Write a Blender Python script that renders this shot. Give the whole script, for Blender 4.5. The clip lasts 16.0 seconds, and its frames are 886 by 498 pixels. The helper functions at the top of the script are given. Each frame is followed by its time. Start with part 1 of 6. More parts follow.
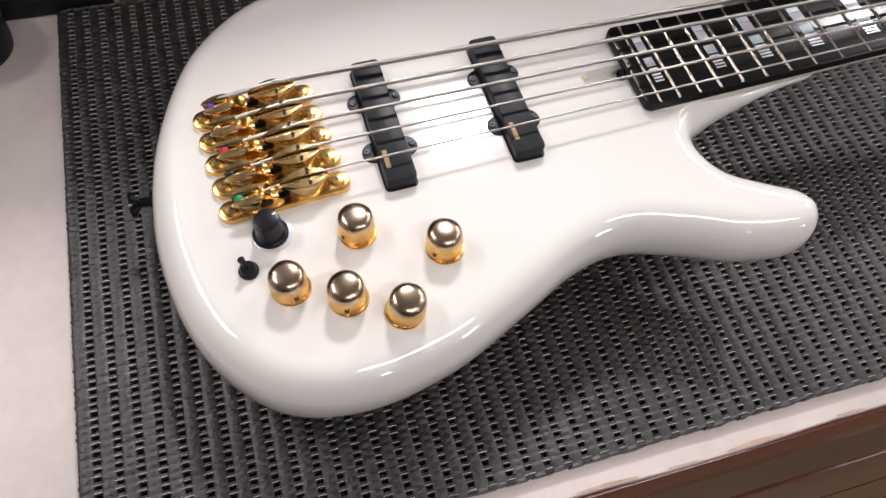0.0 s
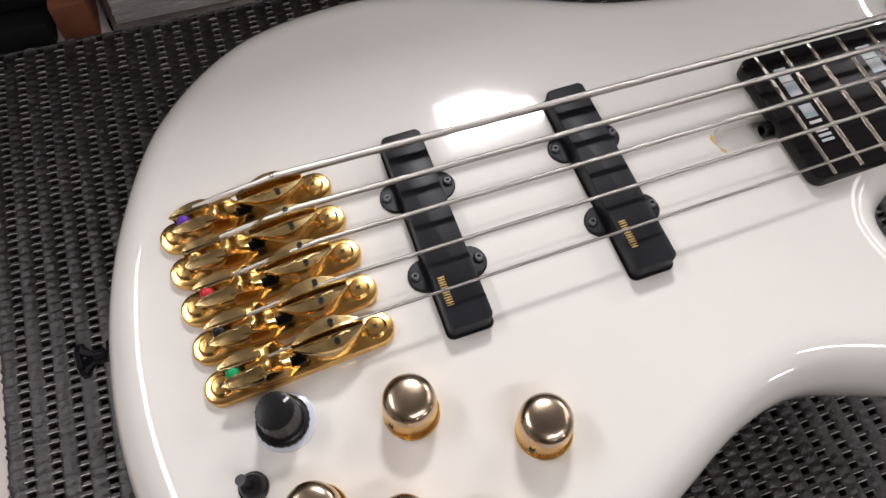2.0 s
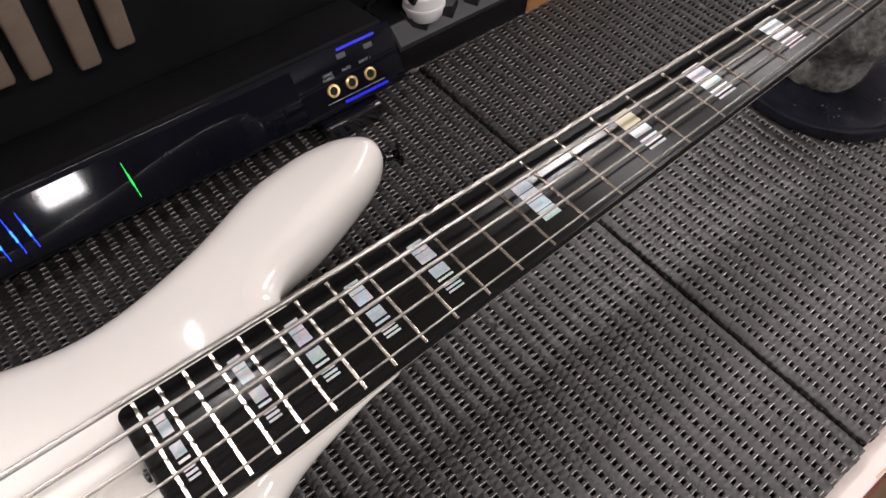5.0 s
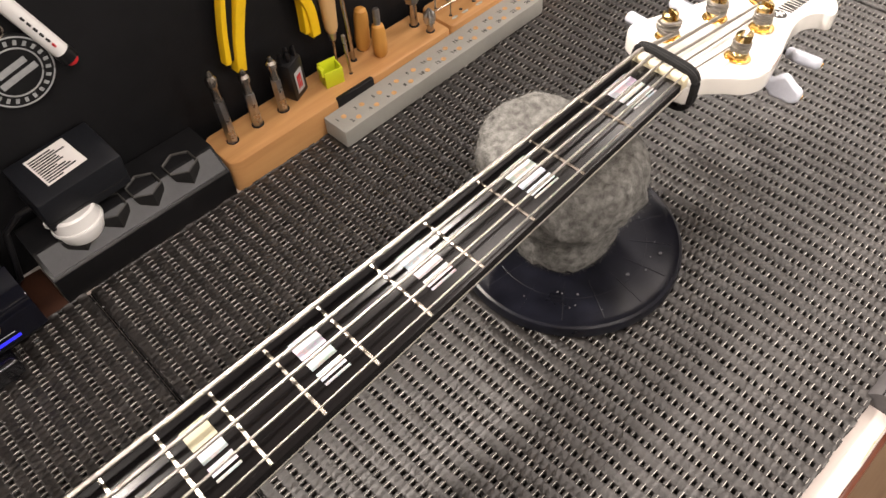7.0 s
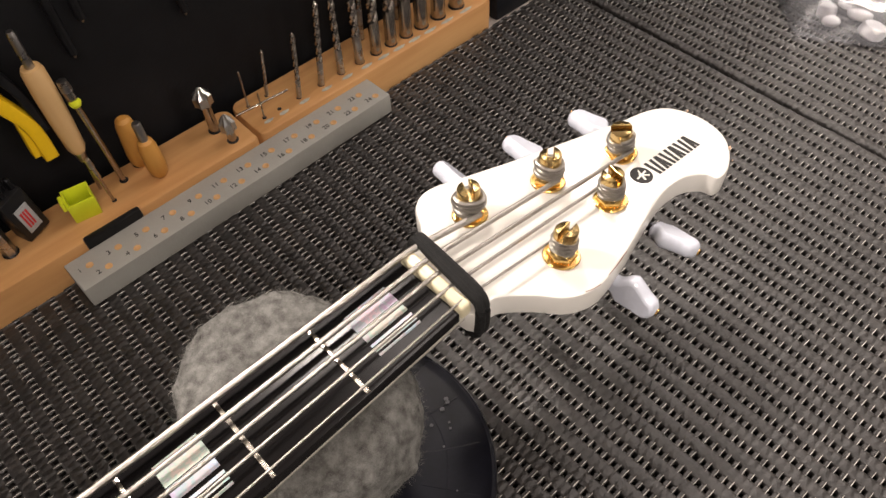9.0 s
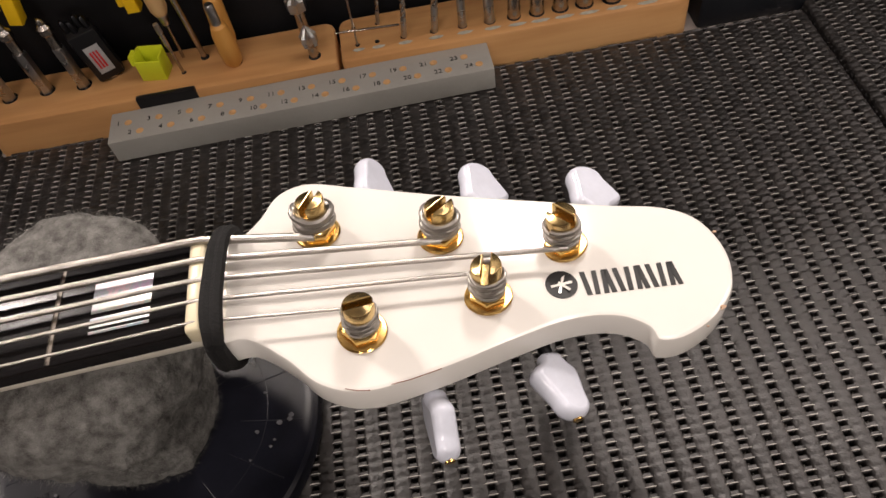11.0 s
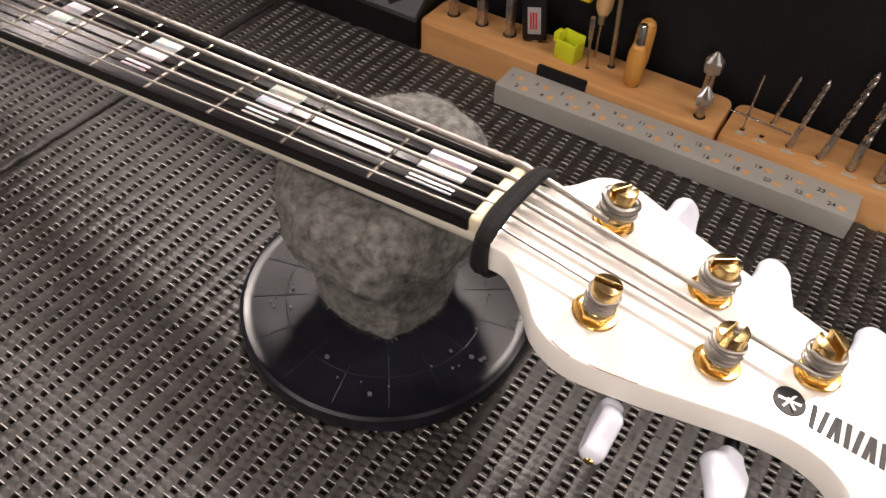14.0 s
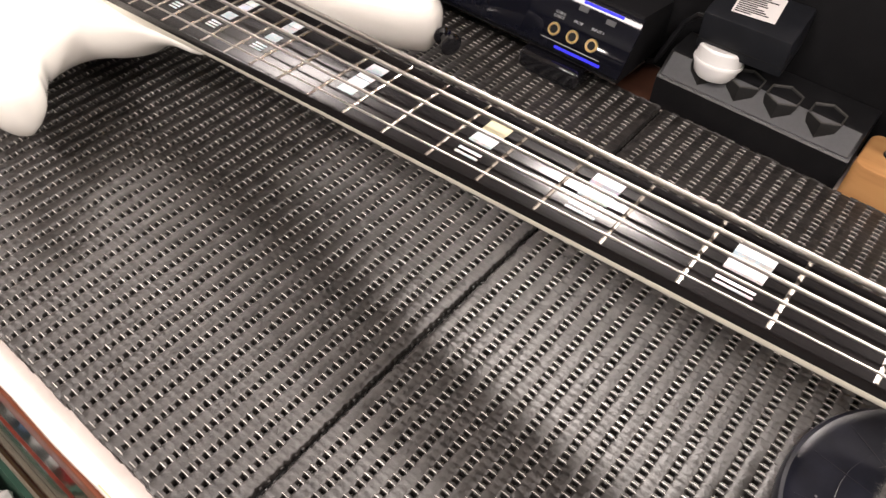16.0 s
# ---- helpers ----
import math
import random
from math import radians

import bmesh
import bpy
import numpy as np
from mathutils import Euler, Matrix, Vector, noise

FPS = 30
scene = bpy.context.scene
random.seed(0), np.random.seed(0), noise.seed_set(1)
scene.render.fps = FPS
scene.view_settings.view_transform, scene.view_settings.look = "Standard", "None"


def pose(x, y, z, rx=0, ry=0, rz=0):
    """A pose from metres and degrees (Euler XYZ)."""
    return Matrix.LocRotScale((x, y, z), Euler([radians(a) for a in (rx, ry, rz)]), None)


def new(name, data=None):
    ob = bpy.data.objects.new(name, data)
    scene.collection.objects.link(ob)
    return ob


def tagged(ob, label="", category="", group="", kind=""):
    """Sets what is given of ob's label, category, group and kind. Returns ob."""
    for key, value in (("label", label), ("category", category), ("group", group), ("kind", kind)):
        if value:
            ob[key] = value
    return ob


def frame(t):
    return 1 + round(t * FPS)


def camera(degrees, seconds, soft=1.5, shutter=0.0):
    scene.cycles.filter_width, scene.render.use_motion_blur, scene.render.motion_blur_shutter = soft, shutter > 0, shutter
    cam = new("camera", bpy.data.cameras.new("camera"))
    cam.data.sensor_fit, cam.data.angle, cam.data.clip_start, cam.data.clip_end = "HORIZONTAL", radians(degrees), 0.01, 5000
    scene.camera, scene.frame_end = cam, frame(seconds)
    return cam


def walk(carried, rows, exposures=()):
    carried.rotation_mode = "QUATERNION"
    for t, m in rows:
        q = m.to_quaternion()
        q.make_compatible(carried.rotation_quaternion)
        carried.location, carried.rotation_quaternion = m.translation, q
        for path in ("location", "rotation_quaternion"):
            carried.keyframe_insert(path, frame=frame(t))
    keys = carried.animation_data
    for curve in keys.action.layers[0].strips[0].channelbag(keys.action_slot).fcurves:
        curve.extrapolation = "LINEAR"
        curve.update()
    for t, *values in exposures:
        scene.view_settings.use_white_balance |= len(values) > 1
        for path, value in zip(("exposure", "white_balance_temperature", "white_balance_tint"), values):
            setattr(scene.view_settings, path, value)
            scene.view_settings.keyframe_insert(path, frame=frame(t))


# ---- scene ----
from mathutils.geometry import tessellate_polygon

# ---- camera and its walk ----
cam = camera(61.5, 16.0, soft=1.5, shutter=0.0)
walk(cam, [
    (0.0, pose(-0.0196, -0.2861, 0.4134, 31.35, -4.00, -16.34)),
    (0.5, pose(-0.0160, -0.2528, 0.3809, 28.18, -3.20, -16.54)),
    (1.0, pose(-0.0198, -0.2137, 0.3664, 27.68, -2.05, -18.03)),
    (1.5, pose(-0.0144, -0.1751, 0.3465, 27.55, -2.27, -18.05)),
    (2.0, pose(-0.0020, -0.1439, 0.3373, 28.43, -1.93, -18.56)),
    (2.5, pose(0.0100, -0.1339, 0.3314, 28.63, -2.53, -20.30)),
    (3.0, pose(0.0377, -0.1467, 0.3460, 30.22, -2.18, -23.85)),
    (3.5, pose(0.0770, -0.1545, 0.3681, 32.29, -1.73, -28.13)),
    (4.0, pose(0.1112, -0.1597, 0.3874, 35.39, -2.81, -32.87)),
    (4.5, pose(0.1549, -0.1676, 0.4011, 36.81, -2.35, -36.48)),
    (4.7, pose(0.1831, -0.1694, 0.4077, 36.88, -2.16, -37.66)),
    (6.8, pose(0.4864, -0.1832, 0.4236, 38.02, 2.62, -44.01)),
    (7.0, pose(0.5179, -0.1834, 0.4236, 38.26, 2.66, -44.49)),
    (7.5, pose(0.5911, -0.1874, 0.4201, 39.37, 2.73, -44.89)),
    (8.0, pose(0.6562, -0.1824, 0.4158, 39.72, 2.95, -44.67)),
    (8.5, pose(0.6997, -0.1718, 0.4005, 38.95, 2.95, -45.13)),
    (9.0, pose(0.7536, -0.1413, 0.3798, 37.62, 2.01, -42.94)),
    (9.2, pose(0.7768, -0.1355, 0.3723, 36.85, 1.99, -42.37)),
    (11.3, pose(0.9766, -0.1646, 0.3254, 36.40, 6.31, -1.13)),
    (11.5, pose(0.9886, -0.1719, 0.3218, 37.47, 6.16, 3.36)),
    (12.0, pose(1.0161, -0.1832, 0.3177, 40.64, 6.37, 15.43)),
    (12.5, pose(1.0354, -0.1783, 0.3109, 41.55, 3.86, 23.18)),
    (13.0, pose(1.0274, -0.1784, 0.3138, 43.13, 1.80, 27.73)),
    (13.5, pose(1.0030, -0.1856, 0.3193, 42.69, 0.51, 30.01)),
    (14.0, pose(0.9606, -0.1969, 0.3264, 42.44, -1.74, 32.93)),
    (14.5, pose(0.9007, -0.2198, 0.3281, 41.99, -2.99, 38.93)),
    (15.0, pose(0.8283, -0.2395, 0.3299, 40.97, -2.79, 43.34)),
    (15.5, pose(0.7540, -0.2434, 0.3361, 40.54, -3.15, 42.44)),
    (16.0, pose(0.6899, -0.2389, 0.3457, 41.49, -2.15, 39.76)),
], exposures=[(0.0, -0.54, 6150, 11), (1.0, -0.76, 6150, 10), (2.5, -0.86, 6100, 9), (3.5, -0.64, 6000, 9), (4.5, -0.28, 6150, 12), (7.0, 0.50, 7000, 10), (8.5, 0.04, 7050, 10), (9.2, -0.20, 7000, 11),
    (11.3, -0.58, 6950, 13), (12.5, -0.46, 6950, 13), (13.5, -0.34, 6900, 13), (14.5, 0.36, 7100, 15), (16.0, 0.76, 6800, 11)])

# ---- light: unseen daylight-white ceiling panels, added and tuned as fill ----
world = bpy.data.worlds.new("room_world")
scene.world = world
world.use_nodes = True
world.node_tree.nodes["Background"].inputs[0].default_value = (0.9, 0.93, 1.0, 1)
world.node_tree.nodes["Background"].inputs[1].default_value = 0.02


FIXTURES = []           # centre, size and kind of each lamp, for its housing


def ceiling_lamp(x, y, sx, sy, watts):
    data = bpy.data.lights.new("ceiling_fill_light", "AREA")
    data.shape, data.size, data.size_y, data.energy = "RECTANGLE", sx, sy, watts
    data.color = (1.0, 0.917, 0.903)
    ob = new("ceiling_fill_light", data)
    ob.location = (x, y, 1.585)
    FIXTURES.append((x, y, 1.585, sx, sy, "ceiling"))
    return ob


# Unseen panels set to fill the mat and body; the last follows edge highlights.
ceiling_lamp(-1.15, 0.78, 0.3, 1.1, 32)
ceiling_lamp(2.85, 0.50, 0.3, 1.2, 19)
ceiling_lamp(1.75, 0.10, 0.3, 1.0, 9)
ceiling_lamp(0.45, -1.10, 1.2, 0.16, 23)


def wall_lamp(x, z, sx, sy, watts):
    """Lit opening high in the wall across the room."""
    data = bpy.data.lights.new("wall_lamp_light", "AREA")
    data.shape, data.size, data.size_y, data.energy = "RECTANGLE", sx, sy, watts
    data.color = (1.0, 0.95, 0.92)
    ob = new("wall_lamp_light", data)
    ob.location = (x, -2.58, z)
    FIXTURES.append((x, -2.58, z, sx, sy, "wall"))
    ob.rotation_euler = (radians(90), 0, 0)
    return ob


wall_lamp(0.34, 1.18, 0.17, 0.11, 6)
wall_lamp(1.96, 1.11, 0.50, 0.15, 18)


def bench_lamp(x, watts):
    """Flat light panel hung behind and above the tool board, facing down; two hang a metre apart."""
    data = bpy.data.lights.new("bench_lamp_light", "AREA")
    data.shape, data.size, data.size_y, data.energy = "RECTANGLE", 0.19, 0.185, watts
    data.color = (1.0, 0.93, 0.90)
    ob = new("bench_lamp_light", data)
    ob.location = (x, 0.750, 1.0)
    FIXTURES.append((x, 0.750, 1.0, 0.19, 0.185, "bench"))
    return ob


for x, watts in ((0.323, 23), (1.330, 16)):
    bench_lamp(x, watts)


# ---- materials ----
def node_mat(name, base, rough=0.5, metal=0.0, vary=0.12, scale=30.0, bump=0.0, bump_scale=300.0, coat=0.0, spec=0.5, fleck=None, stretch=(1, 1, 1), trans=0.0, ior=1.45):
    """Principled surface with colour and gloss that vary at two sizes, and fine relief."""
    m = bpy.data.materials.new(name)
    m.use_nodes = True
    nt = m.node_tree
    b = nt.nodes["Principled BSDF"]
    b.inputs["Roughness"].default_value = rough
    b.inputs["Metallic"].default_value = metal
    b.inputs["Coat Weight"].default_value = coat
    b.inputs["Coat Roughness"].default_value = 0.04
    b.inputs["Specular IOR Level"].default_value = spec
    b.inputs["Transmission Weight"].default_value = trans
    b.inputs["IOR"].default_value = ior
    tc = nt.nodes.new("ShaderNodeTexCoord")
    mp = nt.nodes.new("ShaderNodeMapping")
    mp.inputs["Scale"].default_value = stretch
    nt.links.new(tc.outputs["Object"], mp.inputs["Vector"])
    n1 = nt.nodes.new("ShaderNodeTexNoise")
    n1.inputs["Scale"].default_value = scale
    n1.inputs["Detail"].default_value = 5
    n2 = nt.nodes.new("ShaderNodeTexNoise")
    n2.inputs["Scale"].default_value = scale * 9
    n2.inputs["Detail"].default_value = 3
    for n in (n1, n2):
        nt.links.new(mp.outputs["Vector"], n.inputs["Vector"])
    mix = nt.nodes.new("ShaderNodeMath")
    mix.operation = "MULTIPLY_ADD"
    mix.inputs[1].default_value = 0.35
    nt.links.new(n2.outputs["Fac"], mix.inputs[0])
    nt.links.new(n1.outputs["Fac"], mix.inputs[2])
    ramp = nt.nodes.new("ShaderNodeValToRGB")
    e = ramp.color_ramp.elements
    e[0].position, e[1].position = 0.4, 0.95
    dark = tuple(max(0.0, c * (1 - vary)) for c in base)
    light = tuple(min(1.0, c * (1 + vary)) for c in base)
    e[0].color, e[1].color = (*dark, 1), (*light, 1)
    if fleck:
        e[0].color = (*fleck, 1)
    nt.links.new(mix.outputs[0], ramp.inputs["Fac"])
    nt.links.new(ramp.outputs["Color"], b.inputs["Base Color"])
    rr = nt.nodes.new("ShaderNodeMapRange")
    rr.inputs["To Min"].default_value, rr.inputs["To Max"].default_value = max(0.02, rough * 0.8), min(1, rough * 1.25)
    nt.links.new(n1.outputs["Fac"], rr.inputs["Value"])
    nt.links.new(rr.outputs["Result"], b.inputs["Roughness"])
    if bump:
        n3 = nt.nodes.new("ShaderNodeTexNoise")
        n3.inputs["Scale"].default_value = bump_scale
        n3.inputs["Detail"].default_value = 4
        nt.links.new(mp.outputs["Vector"], n3.inputs["Vector"])
        bp = nt.nodes.new("ShaderNodeBump")
        bp.inputs["Strength"].default_value = bump
        bp.inputs["Distance"].default_value = 0.001
        nt.links.new(n3.outputs["Fac"], bp.inputs["Height"])
        nt.links.new(bp.outputs["Normal"], b.inputs["Normal"])
    return m


def glow_mat(name, colour, strength):
    m = bpy.data.materials.new(name)
    m.use_nodes = True
    b = m.node_tree.nodes["Principled BSDF"]
    b.inputs["Base Color"].default_value = (0.02, 0.02, 0.02, 1)
    b.inputs["Emission Color"].default_value = (*colour, 1)
    b.inputs["Emission Strength"].default_value = strength
    return m


def wood_mat(name, a, b_, c, along=0):
    """Straight-grained wood: stretched noise and bands along one axis."""
    m = node_mat(name, a, 0.45, scale=18, vary=0.15, bump=0.15, bump_scale=220, stretch=tuple(0.09 if i == along else 1.0 for i in range(3)))
    nt = m.node_tree
    ramp = [n for n in nt.nodes if n.type == "VALTORGB"][0]
    ramp.color_ramp.elements[0].color, ramp.color_ramp.elements[1].color = (*b_, 1), (*c, 1)
    ramp.color_ramp.elements.new(0.66).color = (*a, 1)
    return m


def pearl_mat():
    m = node_mat("mother_of_pearl", (0.4, 0.4, 0.42), 0.26, scale=75, vary=0.12, coat=0.15)
    nt = m.node_tree
    ramp = [n for n in nt.nodes if n.type == "VALTORGB"][0]
    el = ramp.color_ramp.elements
    el[0].color, el[1].color = (0.28, 0.27, 0.31, 1), (0.74, 0.78, 0.76, 1)
    for pos, col in ((0.52, (0.52, 0.44, 0.56, 1)), (0.62, (0.40, 0.54, 0.53, 1)), (0.72, (0.66, 0.55, 0.56, 1)), (0.82, (0.48, 0.58, 0.68, 1))):
        el.new(pos).color = col
    # each block has its own pastel tint
    info = nt.nodes.new("ShaderNodeObjectInfo")
    tint = nt.nodes.new("ShaderNodeValToRGB")
    te = tint.color_ramp.elements
    te[0].color, te[1].color = (1.0, 0.86, 0.92, 1), (1.0, 0.98, 0.86, 1)
    te.new(0.3).color, te.new(0.55).color, te.new(0.75).color = (0.88, 0.95, 1.0, 1), (1, 1, 1, 1), (0.86, 1.0, 0.96, 1)
    mul = nt.nodes.new("ShaderNodeMix")
    mul.data_type, mul.blend_type = "RGBA", "MULTIPLY"
    mul.inputs[0].default_value = 1.0
    nt.links.new(info.outputs["Random"], tint.inputs["Fac"])
    nt.links.new(ramp.outputs["Color"], mul.inputs[6])
    nt.links.new(tint.outputs["Color"], mul.inputs[7])
    nt.links.new(mul.outputs[2], nt.nodes["Principled BSDF"].inputs["Base Color"])
    return m


def wound_mat():
    """Nickel-wound string: fine turns along its length."""
    m = node_mat("wound_string", (0.33, 0.31, 0.285), 0.34, metal=1.0, vary=0.1, scale=80)
    nt = m.node_tree
    tc = nt.nodes.new("ShaderNodeTexCoord")
    w = nt.nodes.new("ShaderNodeTexWave")
    w.bands_direction = "X"
    w.inputs["Scale"].default_value = 460
    bp = nt.nodes.new("ShaderNodeBump")
    bp.inputs["Strength"].default_value, bp.inputs["Distance"].default_value = 0.35, 0.00025
    nt.links.new(tc.outputs["Object"], w.inputs["Vector"])
    nt.links.new(w.outputs["Fac"], bp.inputs["Height"])
    nt.links.new(bp.outputs["Normal"], nt.nodes["Principled BSDF"].inputs["Normal"])
    return m


M_WHITE = node_mat("white_lacquer", (0.80, 0.775, 0.725), 0.07, vary=0.02, scale=14, coat=0.6, bump=0.015, bump_scale=40)
M_CREAM = node_mat("aged_white_lacquer", (0.78, 0.74, 0.63), 0.1, vary=0.03, scale=14, coat=0.4)
M_GOLDWORN = node_mat("rubbed_gold_plate", (0.70, 0.50, 0.21), 0.23, metal=1.0, vary=0.10, scale=170, fleck=(0.42, 0.31, 0.16), bump=0.08, bump_scale=300)
M_GOLD = node_mat("worn_gold_plate", (0.88, 0.58, 0.19), 0.23, metal=1.0, vary=0.12, scale=110, fleck=(0.62, 0.37, 0.13), bump=0.06, bump_scale=260)
M_GOLDTOP = node_mat("polished_gold_dull", (0.50, 0.395, 0.29), 0.22, metal=1.0, vary=0.14, scale=90, bump=0.04, bump_scale=500)
M_BLACKPL = node_mat("black_plastic", (0.010, 0.010, 0.011), 0.30, vary=0.3, scale=50, bump=0.05, bump_scale=500, spec=0.3)
M_GOLDINK = node_mat("gold_print", (0.55, 0.36, 0.10), 0.4, vary=0.15, scale=200)
M_BRASS = node_mat("bright_brass", (0.90, 0.66, 0.30), 0.3, metal=1.0, vary=0.08, scale=90)
M_SATIN = node_mat("satin_black_plastic", (0.010, 0.011, 0.014), 0.42, vary=0.25, scale=60, bump=0.1, bump_scale=700, spec=0.3)
M_GLOSSBLK = node_mat("gloss_black", (0.006, 0.006, 0.008), 0.06, vary=0.3, scale=20, coat=0.5)
M_ACRYLIC = node_mat("dark_tinted_acrylic", (0.0045, 0.005, 0.009), 0.05, vary=0.2, scale=20, spec=0.28)
M_EBONY = node_mat("ebony", (0.0065, 0.0058, 0.0062), 0.21, vary=0.5, scale=40, bump=0.06, bump_scale=300, stretch=(0.08, 1, 1), spec=0.3)
M_PEARL = pearl_mat()
M_PEARLY = node_mat("yellowed_pearl", (0.46, 0.43, 0.30), 0.14, vary=0.08, scale=60, coat=0.5)
M_NICKEL = node_mat("nickel_silver", (0.56, 0.51, 0.45), 0.24, metal=1.0, vary=0.15, scale=120)
M_STRING = wound_mat()
M_STEEL = node_mat("brushed_steel", (0.46, 0.45, 0.44), 0.28, metal=1.0, vary=0.2, scale=120)
M_DRILL = node_mat("drill_steel", (0.42, 0.385, 0.35), 0.24, metal=1.0, vary=0.35, scale=140)
M_SCREW = node_mat("dull_screw", (0.10, 0.10, 0.105), 0.5, metal=1.0, vary=0.3, scale=200)
M_BONE = node_mat("bone", (0.74, 0.66, 0.46), 0.3, vary=0.08, scale=70, coat=0.2)
M_STAIN = node_mat("yellow_stain", (0.66, 0.42, 0.10), 0.4, vary=0.2, scale=300)
M_DARKSCREW = node_mat("dark_screw", (0.05, 0.05, 0.055), 0.35, metal=1.0, vary=0.3, scale=200)
M_HORNPL = node_mat("pearloid_button", (0.66, 0.69, 0.78), 0.16, vary=0.10, scale=45, coat=0.35)
M_RUBBER = node_mat("mat_rubber_worn", (0.0145, 0.0124, 0.0114), 0.42, vary=0.8, scale=110, bump=0.6, bump_scale=420, spec=1.0)
M_RUNG = node_mat("mat_pale_glint_thread", (0.48, 0.455, 0.42), 0.25, vary=0.5, scale=160, spec=1.0)
M_MATBASE = node_mat("mat_rubber_base", (0.005, 0.0047, 0.0045), 0.75, vary=0.3, scale=60)
M_TABLE = node_mat("worn_white_tabletop", (0.62, 0.55, 0.51), 0.46, vary=0.12, scale=14, bump=0.10, bump_scale=90)
M_WORNEDGE = node_mat("worn_bare_wood", (0.50, 0.33, 0.22), 0.6, vary=0.3, scale=60, bump=0.3, bump_scale=300)
M_MAPLE = wood_mat("oiled_maple", (0.58, 0.305, 0.120), (0.38, 0.170, 0.060), (0.70, 0.41, 0.180))
M_BOARD = wood_mat("shelf_wood", (0.34, 0.20, 0.10), (0.24, 0.13, 0.06), (0.42, 0.26, 0.14))
M_HANDLE = wood_mat("handle_wood", (0.58, 0.36, 0.16), (0.46, 0.26, 0.10), (0.66, 0.44, 0.22), along=2)
M_AMBER = wood_mat("amber_varnished_handle", (0.50, 0.235, 0.050), (0.36, 0.15, 0.030), (0.60, 0.31, 0.08), along=2)
M_LEATHER = node_mat("dark_leather", (0.060, 0.024, 0.014), 0.5, vary=0.3, scale=60)
M_REDROD = node_mat("mahogany_red_rod", (0.14, 0.028, 0.018), 0.22, vary=0.3, scale=60, coat=0.4)
M_MAHOGANY = node_mat("mahogany_edge", (0.16, 0.045, 0.022), 0.3, vary=0.35, scale=50, coat=0.3, stretch=(0.06, 1, 1))
M_POLISHED = node_mat("polished_dark_mahogany", (0.030, 0.013, 0.010), 0.09, vary=0.3, scale=30, coat=0.6, stretch=(0.06, 1, 1))
M_BLUECLOTH = node_mat("pale_blue_plastic", (0.20, 0.34, 0.52), 0.5, vary=0.25, scale=30)
M_GREYBLK = node_mat("grey_painted_block", (0.35, 0.345, 0.315), 0.5, vary=0.07, scale=40, bump=0.15, bump_scale=600)
M_PENCIL = node_mat("pale_chalk_mark", (0.42, 0.42, 0.36), 0.8, vary=0.35, scale=250)
M_HOLEWOOD = node_mat("bare_wood_hole", (0.62, 0.36, 0.16), 0.6, vary=0.2, scale=150)
M_INK = node_mat("black_ink", (0.012, 0.012, 0.012), 0.5, vary=0.2, scale=200)
M_PANEL = node_mat("black_tool_board", (0.0085, 0.0085, 0.0095), 0.6, vary=0.4, scale=9, bump=0.2, bump_scale=300, spec=0.15)
M_FELT = node_mat("grey_wool_felt", (0.168, 0.166, 0.156), 0.95, vary=0.6, scale=190, bump=1.0, bump_scale=520, fleck=(0.055, 0.052, 0.048), spec=0.1)
M_BASE = node_mat("dusty_black_base", (0.0065, 0.007, 0.0115), 0.29, vary=0.5, scale=60, bump=0.05, bump_scale=150, coat=0.0, spec=0.34)
M_DUST = node_mat("dried_paint_spot", (0.10, 0.10, 0.11), 0.6, vary=0.3, scale=300)
M_YELLOW = node_mat("yellow_grip", (0.80, 0.50, 0.015), 0.4, vary=0.08, scale=60, bump=0.1, bump_scale=500)
M_LIME = node_mat("lime_plastic", (0.62, 0.68, 0.03), 0.35, vary=0.06, scale=60)
M_SOCKET = node_mat("worn_black_moulding", (0.012, 0.012, 0.012), 0.5, vary=0.4, scale=70, bump=0.1, bump_scale=500)
M_SOCKRIM = node_mat("worn_socket_rim", (0.055, 0.053, 0.05), 0.5, vary=0.35, scale=90)
M_GREY = node_mat("grey_plastic", (0.075, 0.077, 0.083), 0.5, vary=0.15, scale=40, bump=0.2, bump_scale=400)
M_WPLAST = node_mat("white_plastic", (0.78, 0.77, 0.76), 0.3, vary=0.04, scale=30)
M_PAPER = node_mat("white_paper", (0.74, 0.72, 0.70), 0.7, vary=0.04, scale=30)
M_GREYINK = node_mat("grey_print", (0.33, 0.33, 0.34), 0.6, vary=0.1, scale=200)
M_SILVERINK = node_mat("silver_print", (0.34, 0.35, 0.36), 0.45, vary=0.15, scale=300)
M_RED = node_mat("red_print", (0.55, 0.02, 0.025), 0.35, vary=0.1, scale=80)
M_NAVY = node_mat("navy_print", (0.015, 0.035, 0.12), 0.35, vary=0.15, scale=80)
M_BROWN = node_mat("brown_leather", (0.20, 0.07, 0.035), 0.5, vary=0.25, scale=60)
M_DARKWOOD = node_mat("dark_worn_handle", (0.115, 0.082, 0.060), 0.5, vary=0.4, scale=60, fleck=(0.20, 0.16, 0.125))
M_ELASTIC = node_mat("black_elastic", (0.006, 0.006, 0.006), 0.85, vary=0.4, scale=150, bump=0.6, bump_scale=1200)
M_CLEAR = node_mat("clear_plastic", (0.97, 0.97, 0.98), 0.03, vary=0.01, scale=20, trans=1.0, ior=1.12)
M_BAGFILM = node_mat("milky_bag_film", (0.86, 0.88, 0.94), 0.2, vary=0.04, scale=60, trans=0.9, ior=1.25)
M_FROST = node_mat("frosted_plastic", (0.72, 0.73, 0.75), 0.35, vary=0.03, scale=30, trans=0.45, ior=1.3)
